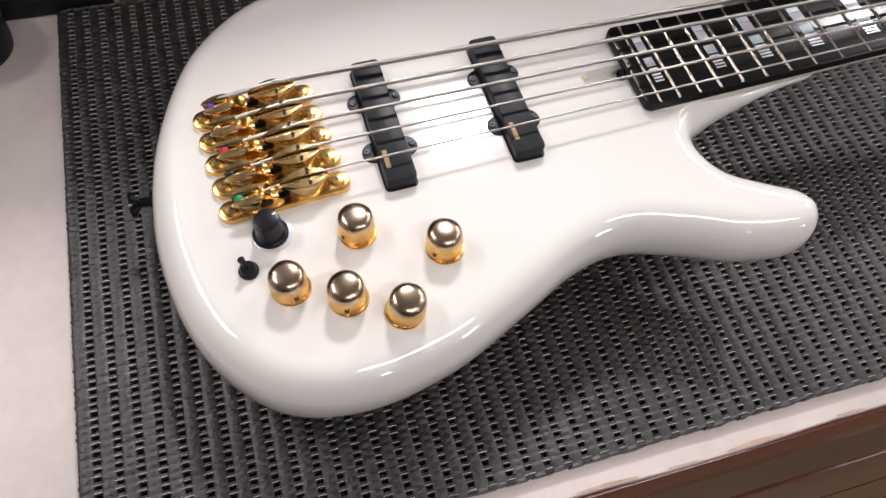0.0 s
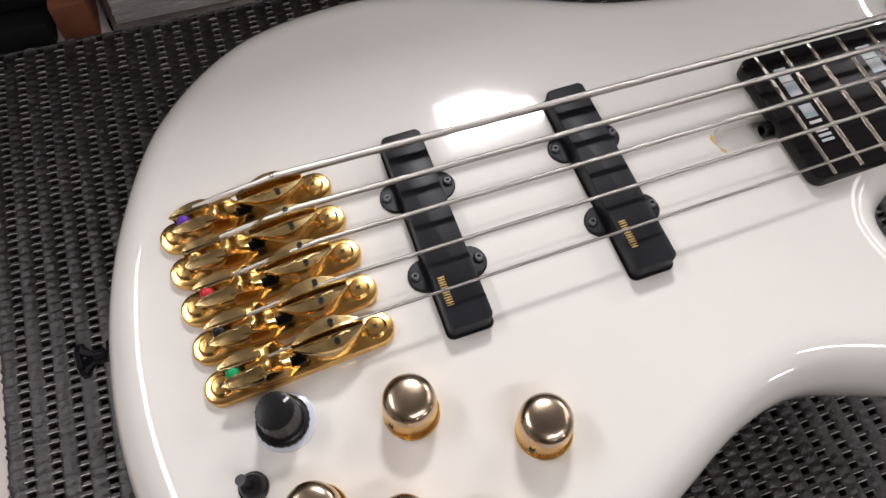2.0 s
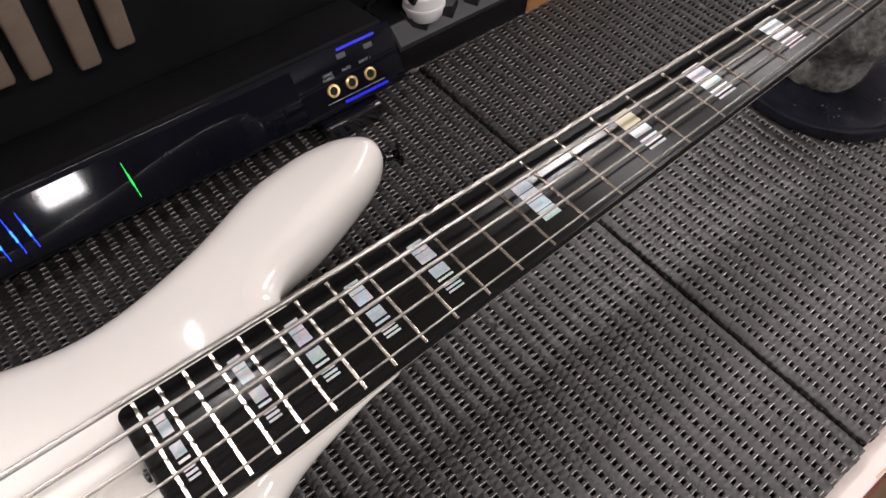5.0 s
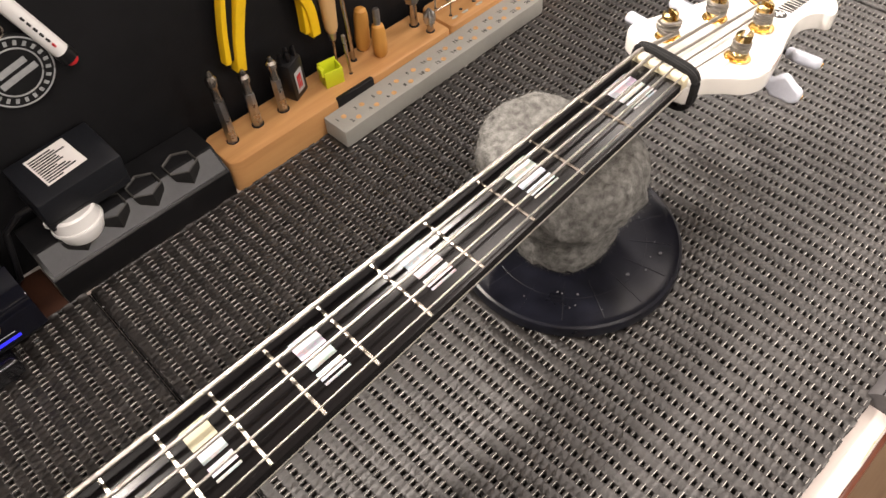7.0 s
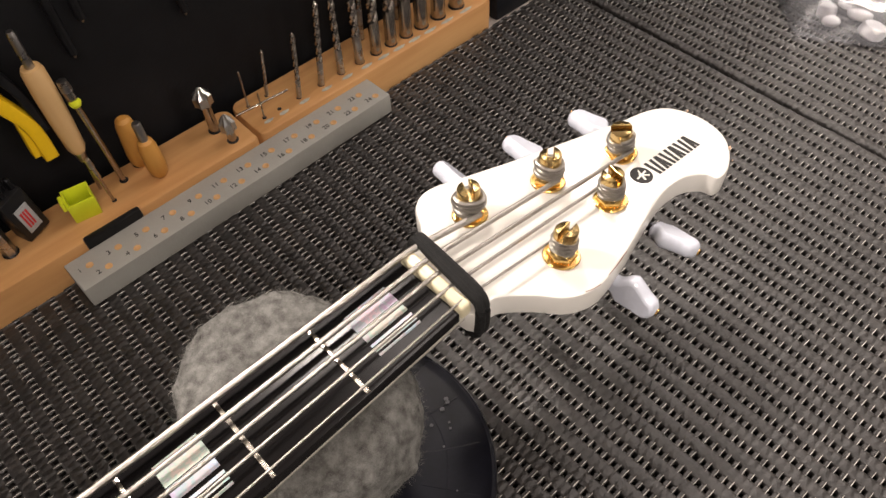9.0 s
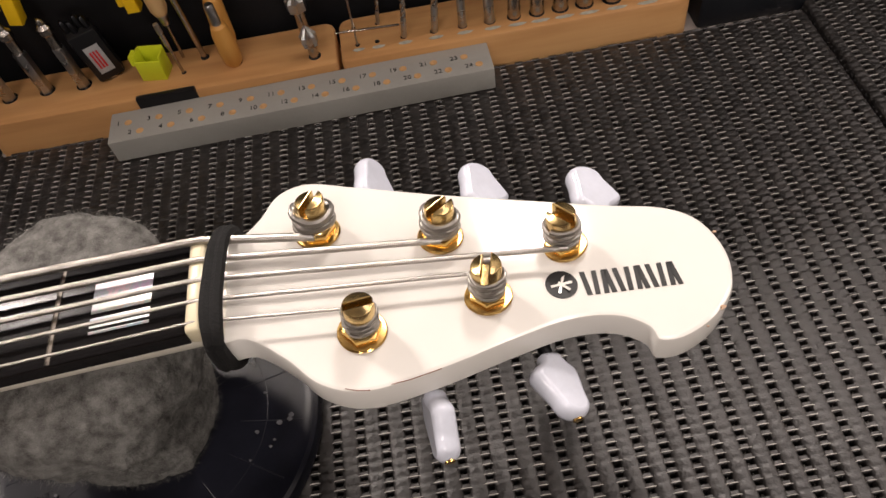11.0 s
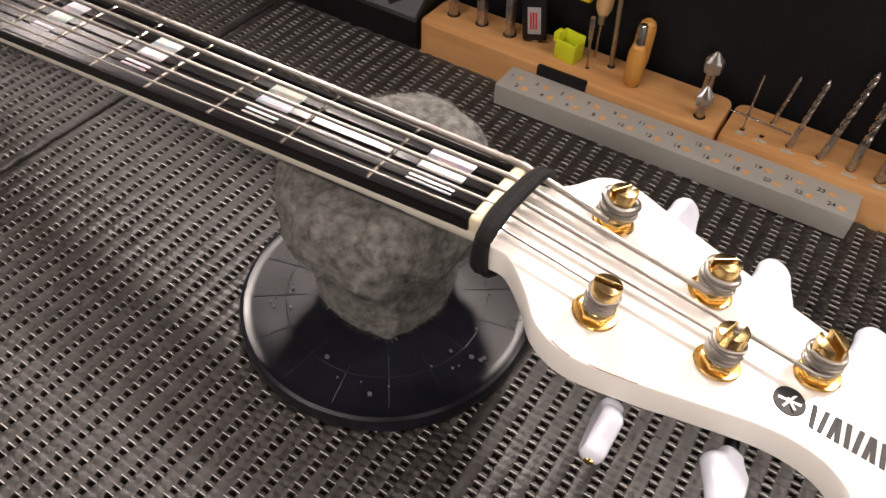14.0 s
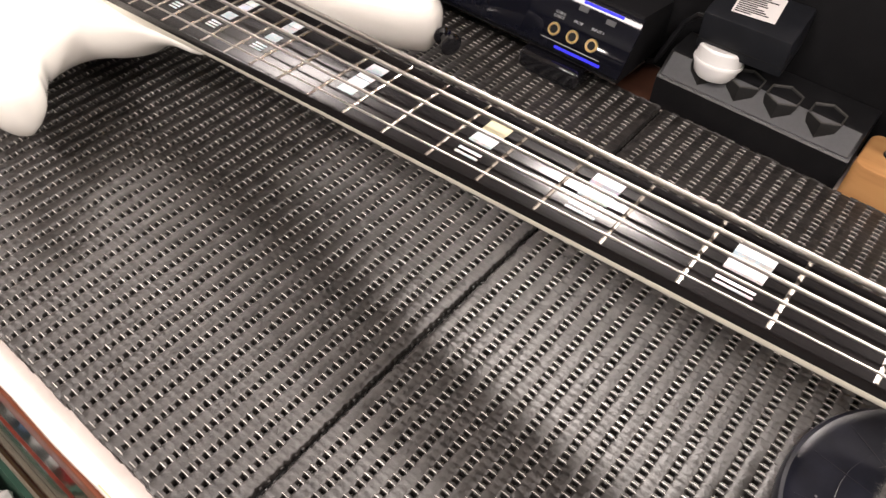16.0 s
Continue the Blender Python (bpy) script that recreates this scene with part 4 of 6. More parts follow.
# five single-string bridges
BEADS = (M_BEADP, M_GOLD, M_BEADR, M_BLACKPL, M_BEADG)
for i, (bx, by, ny, r, px, py) in enumerate(STRINGS):
    fx, fy = 0.0100 + 0.00175 * i, 0.0350 - 0.0175 * i
    rx, ry = -0.0490 + 0.0015 * i, 0.0300 - 0.01725 * i
    ang = math.degrees(math.atan2(fy - ry, fx - rx))
    mx, my = (fx + rx) / 2, (fy + ry) / 2
    at = pose(mx, my, body_z(mx), 0, math.degrees(-math.atan(SLOPE)), ang)
    L = math.hypot(fx - rx, fy - ry)
    base = part("bridge", prism(pill(L + 0.0145, 0.0140), 0.0001, 0.0036, 0.0012, at), M_GOLD, bass, "gold-plated single-string bridge with worn plating")
    # tail: a trough with raised lips that end in two pointed prongs behind
    bm = bmesh.new()
    loops = []
    for k in range(27):
        u = k / 26
        x = -0.0195 + 0.0180 * u
        w = curve(u, ((0, 0.0050), (0.35, 0.0063), (0.7, 0.0064), (1, 0.0042)))
        th = curve(u, ((0, 0.0022), (0.45, 0.0022), (0.7, 0.0008), (1, 0.0005)))
        h = curve(u, ((0, 0.0122), (0.3, 0.0134), (0.65, 0.0124), (1, 0.0066)))
        g = curve(u, ((0, 0.0104), (0.42, 0.0108), (0.75, 0.0062), (1, 0.0052)))
        lo = 0.0034
        half = [(w * 0.97, lo), (w, lo + (h - lo) * 0.55), (w - th * 0.35, h - 0.0002), (w - th * 0.7, h - 0.0004), (w - th, h - (h - g) * 0.35), (max(0.0005, (w - th) * 0.55), g + (h - g) * 0.12), (0.0003, g)]
        ring = [bm.verts.new((x, -y, z)) for y, z in half] + [bm.verts.new((x, y, z)) for y, z in reversed(half)]
        loops.append(ring)
    for a, b in zip(loops, loops[1:]):
        for k in range(len(a)):
            j = (k + 1) % len(a)
            bm.faces.new((a[k], b[k], b[j], a[j]))
    bm.faces.new(loops[0])
    bm.faces.new(loops[-1])
    bm.transform(at)
    part("tail_trough", bm, M_GOLD, base, "scooped gold tail block", angle=50)
    for s in (1, -1):
        o = spline([(-0.0292, 0.0034 * s), (-0.0252, 0.0060 * s), (-0.0195, 0.0070 * s), (-0.0140, 0.0066 * s), (-0.0122, 0.0040 * s), (-0.0140, 0.0013 * s), (-0.0195, 0.0010 * s), (-0.0255, 0.0015 * s)], 5)
        b = rounded_slab(o, [(0.0016, 0), (0.0008, 0.5), (0.0, 0.88), (0.0001, 0.95), (0.0004, 1)], lambda x, y, l: (lambda top, low: low + (top - low) * l)(0.0138 - 9.0 * (x + 0.018) ** 2 * (1 if x < -0.018 else 1.6) - 0.0008 * abs(y) / 0.007, 0.0036 + 0.0055 * max(0.0, min(1.0, (-0.019 - x) / 0.012))))
        b.transform(at)
        part("prong", b, M_GOLDWORN, base, "worn pointed gold prong", angle=26)
    # saddle: a boat-shaped block in two halves with a thin slot for the string
    for s in (1, -1):
        gap = 0.0002 + 0.8 * r
        o = spline([(-0.0015, gap * s), (0.004, 0.0046 * s), (0.0105, 0.0068 * s), (0.0165, 0.0066 * s), (0.0225, 0.0040 * s), (0.0265, gap * s), (0.018, gap * s), (0.007, gap * s)], 5)
        b = rounded_slab(o, [(0.0012, 0), (0.0006, 0.45), (0, 0.82), (0.0001, 0.95), (0.0004, 1)], lambda x, y, l: 0.0036 + l * (0.0120 - 0.0014 * ((x - 0.012) / 0.014) ** 2 - 0.16 * abs(y)))
        b.transform(at)
        cheek = part("saddle_half", b, M_GOLDWORN, base, "worn gold saddle half", angle=24)
        b = lathe([(0.0011, 0.0120), (0.0011, 0.0156), (0.0005, 0.0156), (0.0005, 0.0146), (0, 0.0146)], 12, at @ pose(0.0150, 0.0040 * s, 0))
        part("grub_screw", b, M_DARKSCREW, cheek)
    thr = [at @ Vector((-0.0035 + 0.0062 * k / 12, -0.0030, 0.0088)) for k in range(13)]
    part("threaded_screw", tube(thr, 0.0024, 12, [0.0024 if k % 2 else 0.0017 for k in range(13)]), M_DARKSCREW, base, "black threaded intonation screw")
    for ex in (L / 2, -L / 2):
        b = lathe([(0.0044, 0.0034), (0.0044, 0.0042), (0.0034, 0.0052), (0.0012, 0.0055), (0, 0.0055)], 24, at @ pose(ex, 0, 0))
        sc = part("screw", b, M_GOLD, base)
        for a in (35, 125):
            b = box(-0.0012, 0.0012, -0.00022, 0.00022, 0.0052, 0.00560, m=at @ pose(ex, 0, 0, 0, 0, a))
            part("cross_slot", b, M_DARKSCREW, sc)
    b = lathe([(0.0009, -0.0012), (0.0010, -0.0018), (0.0021, -0.0018), (0.0027, -0.0008), (0.0027, 0.0008), (0.0021, 0.0018), (0.0010, 0.0018), (0.0009, 0.0012)], 20, at @ pose(-0.0240, 0.0004, 0.0108, 90))
    part("ball_end", b, BEADS[i], base, "coloured string ball end")

# knobs
def gold_knob(x, y, turn):
    at = pose(x, y, body_z(x), 0, math.degrees(-math.atan(SLOPE)), turn)
    ring = part("knob_base", lathe([(0.0104, 0.0), (0.0105, 0.0006), (0.0101, 0.0012), (0, 0.0012)], 48, at @ pose(0.0006, 0.0, 0)), M_GOLD, bass, "thin gold washer")
    body = lathe([(0.0099, 0.0012), (0.0100, 0.0020), (0.0099, 0.0105), (0.0096, 0.0118)], 96, at, flute=0.00042, flutes=1)
    k = part("knob", body, M_GOLD, bass, "gold dome knob with a knurled side", angle=60)
    dome = [(0.00955, 0.0117), (0.0095, 0.0136), (0.0090, 0.0153), (0.0077, 0.0165), (0.0056, 0.0172), (0.0028, 0.0175), (0.0, 0.0176)]
    part("dome", lathe(dome, 56, at), M_GOLDTOP, k, "polished domed top, duller and browner than the side", angle=70)
    b = lathe([(0.0011, 0), (0.0011, 0.0006), (0, 0.0006)], 14, at @ pose(0, -0.0096, 0.0055, 90))
    part("set_screw", b, M_DARKSCREW, k)
    return ring


for x, y, turn in ((0.0200, -0.0695, -60), (0.0630, -0.0915, -48), (-0.0210, -0.0938, 14), (0.0065, -0.1078, -12), (0.0335, -0.1228, 150)):
    gold_knob(x, y, turn)
at = pose(-0.0250, -0.0580, body_z(-0.025), 0, math.degrees(-math.atan(SLOPE)), 0)
part("knob_ring", lathe([(0.0112, 0), (0.0112, 0.0005), (0.0107, 0.0008), (0, 0.0008)], 48, at @ pose(0.0008, -0.0003, 0)), M_HORNPL, bass, "pale scale ring under the black knob")
kb = part("control_knob", lathe([(0.0099, 0.0009), (0.0099, 0.0024), (0.0093, 0.0032), (0.0080, 0.0036), (0.0077, 0.0048), (0.0073, 0.0140), (0.0070, 0.0151), (0.0058, 0.0155), (0, 0.0153)], 48, at, flute=0.0003, flutes=1), M_BLACKPL, bass, "black fluted pointer knob", angle=40)
part("pointer_mark", box(0.0042, 0.0064, -0.0005, 0.0005, 0.0148, 0.01555, m=at @ pose(0, 0, 0, 0, 0, 28)), M_WPLAST, kb)
at = pose(-0.0400, -0.0775, body_z(-0.04), 0, math.degrees(-math.atan(SLOPE)), 0)
tg = part("toggle_switch", lathe([(0.0054, 0), (0.0054, 0.0016), (0.0046, 0.0020), (0.0044, 0.0040), (0.0036, 0.0052), (0, 0.0052)], 28, at), M_BLACKPL, bass, "small black toggle switch")
part("lever", tube([at @ Vector((0, 0, 0.004)), at @ Vector((-0.0012, 0.0008, 0.0085)), at @ Vector((-0.0018, 0.0012, 0.0115))], 0.0015, 12, [0.0013, 0.0017, 0.0020]), M_BLACKPL, tg)
# strap buttons
def strap_button(o, d):
    at = frame_at(o, d, (0, 0, 1)) @ pose(0, 0, 0, 0, 90, 0) @ Matrix.Scale(1.08, 4)
    part("strap_button", lathe([(0.0058, 0), (0.0058, 0.0014), (0.0030, 0.0030), (0.0026, 0.0075), (0.0050, 0.0100), (0.0070, 0.0108), (0.0072, 0.0126), (0.0056, 0.0136), (0, 0.0138)], 32, at), M_GLOSSBLK, bass, "black chrome strap button")


strap_button((-0.0885, 0.0030, 0.0345), (-1, 0, 0.0))
strap_button((0.4140, 0.1080, 0.0640), (0.92, -0.38, 0.0))

# elastic band round the neck at the nut
band = []
for s in range(2):
    pts = []
    for k in range(41):
        a = 2 * math.pi * k / 40
        sy, sz = math.cos(a), math.sin(a)
        y = 0.0236 * math.copysign(abs(sy) ** 0.55, sy)
        z = neck_z(0.876) - 0.0085 + (0.0118 if sz > 0 else 0.0195) * math.copysign(abs(sz) ** 0.6, sz)
        pts.append((0.8738 + 0.0030 * s + 0.0018 * (y / 0.0228) + 0.0006 * math.sin(3 * a + s), y, z))
    band.append(tube(pts, 0.0024, 8))
solo("elastic_band", merge(*band), M_ELASTIC, "black elastic hair band wrapped round the neck behind the nut", "elastic band", (0.878, 0, neck_z(0.876) - 0.02))

# ---- neck rest: felt-wrapped block on a round black base ----
CX, CY = 0.8035, 0.0075
rest = thing("neck_rest", (CX, CY, 0), "grey felt-wrapped neck support on a round black base", "neck rest")
base_profile = [(0.077, 0.0), (0.0795, 0.0012), (0.0795, 0.0075), (0.0788, 0.0092), (0.0770, 0.0100), (0.0752, 0.0095), (0.0720, 0.0092), (0.0300, 0.0104), (0.0, 0.0106)]
disc = part("base", lathe(base_profile, 96, pose(CX, CY, 0)), M_BASE, rest, "round dusty black plastic base")
for k in range(16):
    a = 2 * math.pi * k / 16 + 2.6
    p = [Vector((CX + r * math.cos(a), CY + r * math.sin(a), 0.0088 + (0.075 - r) * 0.028)) for r in (0.042, 0.056, 0.072)]
    part("rib", tube(p, 0.0005, 8), M_BASE, disc)
part("ring_ridge", tube([(CX + 0.0545 * math.cos(2 * math.pi * k / 64), CY + 0.0545 * math.sin(2 * math.pi * k / 64), 0.0091) for k in range(65)], 0.0007, 8), M_BASE, disc)
rnd = random.Random(4)
for k in range(20):
    a, r, s = rnd.uniform(3.2, 6.4), rnd.uniform(0.050, 0.070), rnd.uniform(0.0003, 0.0014)
    o = [(CX + r * math.cos(a) + s * (1 + 0.3 * math.sin(5 * j)) * math.cos(j * math.pi / 4), CY + r * math.sin(a) + s * math.sin(j * math.pi / 4)) for j in range(8)]
    part("spot", prism(o, 0.0098 + (0.07 - r) * 0.04, 0.0103 + (0.07 - r) * 0.04), M_DUST, disc, "pale dried spot")
bm = bmesh.new()
loops = []
prof = spline([(0.0320, 0.0098), (0.0352, 0.0130), (0.0366, 0.022), (0.0372, 0.034), (0.0385, 0.044), (0.0430, 0.052), (0.0485, 0.060), (0.0515, 0.070), (0.0522, 0.081), (0.0505, 0.090), (0.0465, 0.0965), (0.040, 0.0995), (0.026, 0.1000), (0.010, 0.1000)], 4, False)
FS = 168
for r, z in prof:
    loop = []
    for k in range(FS):
        a = 2 * math.pi * k / FS
        ca, sa = math.cos(a), math.sin(a)
        f = 1 + 0.08 * noise.noise((1.3 * ca, 1.3 * sa, z * 14)) + 0.06 * noise.noise((3.6 * ca, 3.6 * sa, z * 45)) + 0.028 * noise.noise((11 * ca, 11 * sa, z * 190)) + 0.022 * noise.noise((24 * ca, 24 * sa, z * 480))
        # a fold of the wrapping runs down one side
        f += 0.07 * math.exp(-((a - 5.2 - 0.25 * math.sin(z * 50)) / 0.10) ** 2) * min(1.0, max(0.0, (0.088 - z) / 0.03))
        top = max(0.0, (z - 0.050) / 0.050)
        ex, ey = 1.0 - 0.05 * top, 1.0 + 0.10 * top
        x, y = CX - 0.002 - 0.006 * top + r * f * ex * ca, CY + 0.004 + 0.008 * top + r * f * ey * sa
        zz = z + 0.005 * noise.noise((x * 40, y * 40, z * 20)) * min(1, z / 0.05)
        zz = min(zz, neck_z(x) - 0.0222 if abs(y) < 0.026 else neck_z(x) - 0.014)
        loop.append(bm.verts.new((x, y, zz)))
    loops.append(loop)
for a, b in zip(loops, loops[1:]):
    for k in range(FS):
        bm.faces.new((a[k], a[(k + 1) % FS], b[(k + 1) % FS], b[k]))
bm.faces.new(loops[0])
bm.faces.new(loops[-1])
felt = part("felt_pad", bm, M_FELT, rest, "thick grey felt wrapping", angle=180)
# short stray fibres on the felt
fv, ff = [], []
me = felt.data
rnd = random.Random(7)
for _ in range(22000):
    p = me.polygons[rnd.randrange(len(me.polygons))]
    if p.area > 6e-5:
        continue
    c, n = p.center, p.normal
    d = (n * rnd.uniform(0.2, 0.9) + Vector((rnd.uniform(-1, 1), rnd.uniform(-1, 1), rnd.uniform(-1, 1)))).normalized() * rnd.uniform(0.0014, 0.0042)
    s = n.cross(d).normalized() * 0.00009
    o = c + Vector((rnd.uniform(-1, 1), rnd.uniform(-1, 1), rnd.uniform(-1, 1))) * 0.0015 + origin(rest)
    b = len(fv)
    fv += [o - s, o + s, o + d]
    ff.append((b, b + 1, b + 2))
me2 = bpy.data.meshes.new("tmp")
me2.from_pydata(fv, [], ff)
bm = bmesh.new()
bm.from_mesh(me2)
bpy.data.meshes.remove(me2)
part("felt_fibre", bm, M_FELT, rest, kind="stuff")

# ---- numbered grey block with two rows of holes ----
ANG = math.degrees(math.atan2(0.0046, 0.2464))
AT = pose(0.7586, 0.2003, 0.0002, 0, 0, ANG)
block = thing("hole_block", (0.88, 0.214, 0), "grey painted wooden block with two rows of numbered holes", "hole block")
bm = box(0, 0.2465, 0, 0.0272, 0, 0.0165, 0.0007, 2, AT)
gb = part("block", bm, M_GREYBLK, block, "grey painted block")
for n in range(1, 25):
    k = (n - 1) // 2
    u, v = (0.0090 + 0.0198 * k, 0.0160) if n % 2 else (0.0172 + 0.0198 * k, 0.0066)
    at = AT @ pose(u + 0.003, v, 0.0165)
    part("hole", lathe([(0.0024, -0.0002), (0.0024, 0.0002), (0.0019, 0.0003), (0.0018, 0.00025), (0, 0.00025)], 20, at), M_HOLEWOOD, gb, "bare wood hole")
    part("number", text_bm(str(n), 0.0052, AT @ pose(u - 0.0035, v + 0.0003, 0.0166), 0.00012), M_INK, gb, "hand-written number")

# ---- wooden tool racks ----
RT = 0.022


def rack(x0, x1, label, ends):
    o = []
    for k in range(9):
        a = math.pi / 2 * k / 8
        o.append((x1 - ends[1] + ends[1] * math.sin(a), 0.2305 + ends[1] * 0.55 * (1 - math.cos(a))))
    for cx, a0 in ((x1 - 0.008, 0), (x0 + 0.008, 90)):
        o += [(cx + 0.008 * math.cos(radians(a0 + 15 * k)), 0.2665 + 0.008 * math.sin(radians(a0 + 15 * k))) for k in range(7)]
    for k in range(9):
        a = math.pi / 2 * k / 8
        o.append((x0 + ends[0] - ends[0] * math.cos(a), 0.2305 + ends[0] * 0.55 * (1 - math.sin(a))))
    r = thing("tool_rack", ((x0 + x1) / 2, 0.25, TOP), label, "tool rack", "tool racks along the board")
    part("rack_block", prism(o, TOP, RT, 0.0022), M_MAPLE, r, "oiled maple block")
    return r


rack_a = rack(0.6715, 0.9080, "oiled maple tool rack holding bits and small tools", (0.012, 0.006))
rack_b = rack(0.9105, 1.1400, "oiled maple rack filled with twist drills", (0.006, 0.014))


def dark_hole(x, y, r, parent):
    part("hole", lathe([(r, RT - 0.001), (r, RT + 0.0003), (r * 0.9, RT + 0.0004), (0, RT + 0.0004)], 18, pose(x, y, 0)), M_BLACKPL, parent)


def twist_drill(x, y, r, h, lean=0.0, az=0.0):
    """Twist drill, shank down: plain shank and two helical flutes."""
    at = pose(x, y, RT - 0.004, lean, az, 0)
    root = thing("twist_drill", (x, y, RT), "steel twist drill standing point up in a wooden rack" if r < 0.004 else "thick dark steel twist drill standing in a wooden rack", "drill bit", "twist drills in the rack")
    sh = max(0.012, h * 0.32)
    part("shank", lathe([(r * 0.95, 0), (r, 0.0006), (r, sh), (r * 0.9, sh + r * 0.4)], 16, at), M_STEEL if r < 0.004 else M_DRILL, root)
    bm = bmesh.new()
    prev = None
    steps = max(24, int((h - sh) / (r * 0.45)))
    steps = min(steps, 90)
    for k in range(steps + 1):
        z = sh + (h - sh) * k / steps
        tip = min(1.0, (h - z) / (r * 1.3) + 0.02)
        ph = (z - sh) / (r * 6.5) * 2 * math.pi
        ring = []
        for j in range(12):
            a = 2 * math.pi * j / 12
            rr = r * tip * (1.0 - 0.42 * max(0.0, math.cos(2 * a)) ** 1.5)
            ring.append(bm.verts.new(at @ Vector((rr * math.cos(a + ph), rr * math.sin(a + ph), z))))
        if prev:
            for j in range(12):
                bm.faces.new((prev[j], prev[(j + 1) % 12], ring[(j + 1) % 12], ring[j]))
        else:
            bm.faces.new(ring)
        prev = ring
    bm.faces.new(prev)
    part("fluted_body", bm, M_DRILL, root, angle=40)
    return root


for x, r, h, lean in ((0.9220, 0.0006, 0.027, 0), (0.9350, 0.0011, 0, 0), (0.9525, 0.0019, 0.058, 5.6), (0.9725, 0.0023, 0.072, 6.0), (0.9915, 0.0027, 0.076, 0.6), (1.0095, 0.0034, 0.086, -0.8), (1.0255, 0.0042, 0.094, 0.5), (1.0405, 0.0046, 0.101, 1.0), (1.0560, 0.0050, 0.108, 0.4), (1.0720, 0.0054, 0.116, -0.5), (1.0900, 0.0058, 0.124, 0.6), (1.1100, 0.0061, 0.132, 0.3)):
    dark_hole(x, 0.2445, max(0.0016, r * 1.12), rack_b)
    if h:
        twist_drill(x, 0.2445, r, h, 0.4, lean)
    w = 0.0032 + r * 0.5
    part("size_mark", prism([(x - w, 0.2400 - r), (x - w * 0.3, 0.2386 - r), (x + w * 0.8, 0.2390 - r), (x + w * 1.3, 0.2408 - r), (x + w * 0.4, 0.2418 - r), (x - w * 0.7, 0.2414 - r)], RT, RT + 0.00025), M_PENCIL, rack_b, "pale chalked size mark")
for x, y, r, h, lean in ((0.9205, 0.2630, 0.0008, 0.036, 0.4), (0.9365, 0.2630, 0.0013, 0.043, 7.0), (1.0280, 0.2660, 0.0022, 0.090, 3.0), (1.0660, 0.2660, 0.0030, 0.100, 1.0)):
    dark_hole(x, y, max(0.0014, r * 1.15), rack_b)
    twist_drill(x, y, r, h, 0.6, lean)
lying = thing("twist_drill", (0.930, 0.2580, RT), "very thin steel twist drill lying across the rack", "drill bit", "twist drills in the rack")
part("shank", tube([(0.9300, 0.2581, RT + 0.0009), (0.9510, 0.2566, RT + 0.0009)], 0.0008, 8), M_NICKEL, lying)
pts = [Vector((0.9085, 0.2596, RT + 0.0010)).lerp(Vector((0.9300, 0.2581, RT + 0.0009)), k / 40) for k in range(41)]
part("fluted_body", tube(pts, 0.0008, 6, [0.0005 + 0.00035 * (0.5 + 0.5 * math.cos(k * math.pi / 2.5)) for k in range(41)]), M_NICKEL, lying)

# screwdriver bits with hexagonal shanks
for x, y, h, dark in ((0.6890, 0.2550, 0.073, 0), (0.7140, 0.2560, 0.058, 1), (0.7390, 0.2550, 0.057, 0)):
    dark_hole(x, y, 0.0052, rack_a)
    at = pose(x, y, RT - 0.003, 2.0, -1.0, 17 * dark)
    bit = thing("screwdriver_bit", (x, y, RT), "steel hex-shank screwdriver bit standing in a wooden rack", "driver bit", "driver bits in the rack")
    part("shank", lathe([(0.0040, 0), (0.0043, 0.001), (0.0043, h * 0.60), (0.0036, h * 0.63)], 6, at), M_STEEL, bit, angle=20)
    part("collar", lathe([(0.0036, h * 0.62), (0.0031, h * 0.64), (0.0031, h * 0.80), (0.0044, h * 0.83), (0.0044, h * 0.90), (0.0026, h * 0.94)], 18, at), M_DRILL, bit)
    part("tip", lathe([(0.0026, h * 0.93), (0.0022, h * 0.97), (0.0012, h + 0.0005), (0, h + 0.001)], 8, at), M_DRILL, bit)
# countersinks
for x, y, h, s in ((0.8935, 0.2415, 0.021, 0.9), (0.8900, 0.2590, 0.036, 1.05)):
    dark_hole(x, y, 0.0046 * s, rack_a)
    at = pose(x, y, RT - 0.002, 0, -2, 20)
    cs = thing("countersink_bit", (x, y, RT), "steel countersink bit with a fluted cone head", "countersink bit", "countersinks in the rack")
    part("shank", lathe([(0.0034 * s, 0), (0.0034 * s, h - 0.010)], 16, at), M_DRILL, cs)
    part("cone", lathe([(0.0034 * s, h - 0.011), (0.0062 * s, h - 0.009), (0.0064 * s, h - 0.002), (0.0010, h + 0.005), (0, h + 0.005)], 14, at, flute=0.0012, flutes=1), M_STEEL, cs, angle=25)

# black bit holder with a printed label
hold = thing("bit_holder", (0.757, 0.262, RT), "black plastic bit holder with a small printed label", "bit holder")
at = pose(0.7580, 0.2610, RT - 0.001, 4, -6, 20)
part("body", box(-0.0090, 0.0090, -0.0065, 0.0065, 0.0035, 0.042, 0.0018, 2, at), M_BLACKPL, hold)
part("foot", lathe([(0.0045, 0), (0.0045, 0.004)], 16, at), M_DRILL, hold)
for k in range(4):
    part("bit_end", lathe([(0.0022, 0.040), (0.0022, 0.049), (0.0012, 0.0505), (0, 0.0505)], 6, at @ pose(-0.006 + 0.004 * k, 0.002 * (-1) ** k, 0)), M_DARKSCREW, hold)
lab = part("label_strip", box(-0.0048, 0.0048, -0.0069, -0.0064, 0.010, 0.032, 0.0, 1, at), M_SILVERINK, hold, "silver label")
for k in range(3):
    part("label_bar", box(-0.0030 + 0.002 * k, -0.0018 + 0.002 * k, -0.0072, -0.0068, 0.014, 0.028, 0, 1, at), M_RED, lab, "red printed bar")

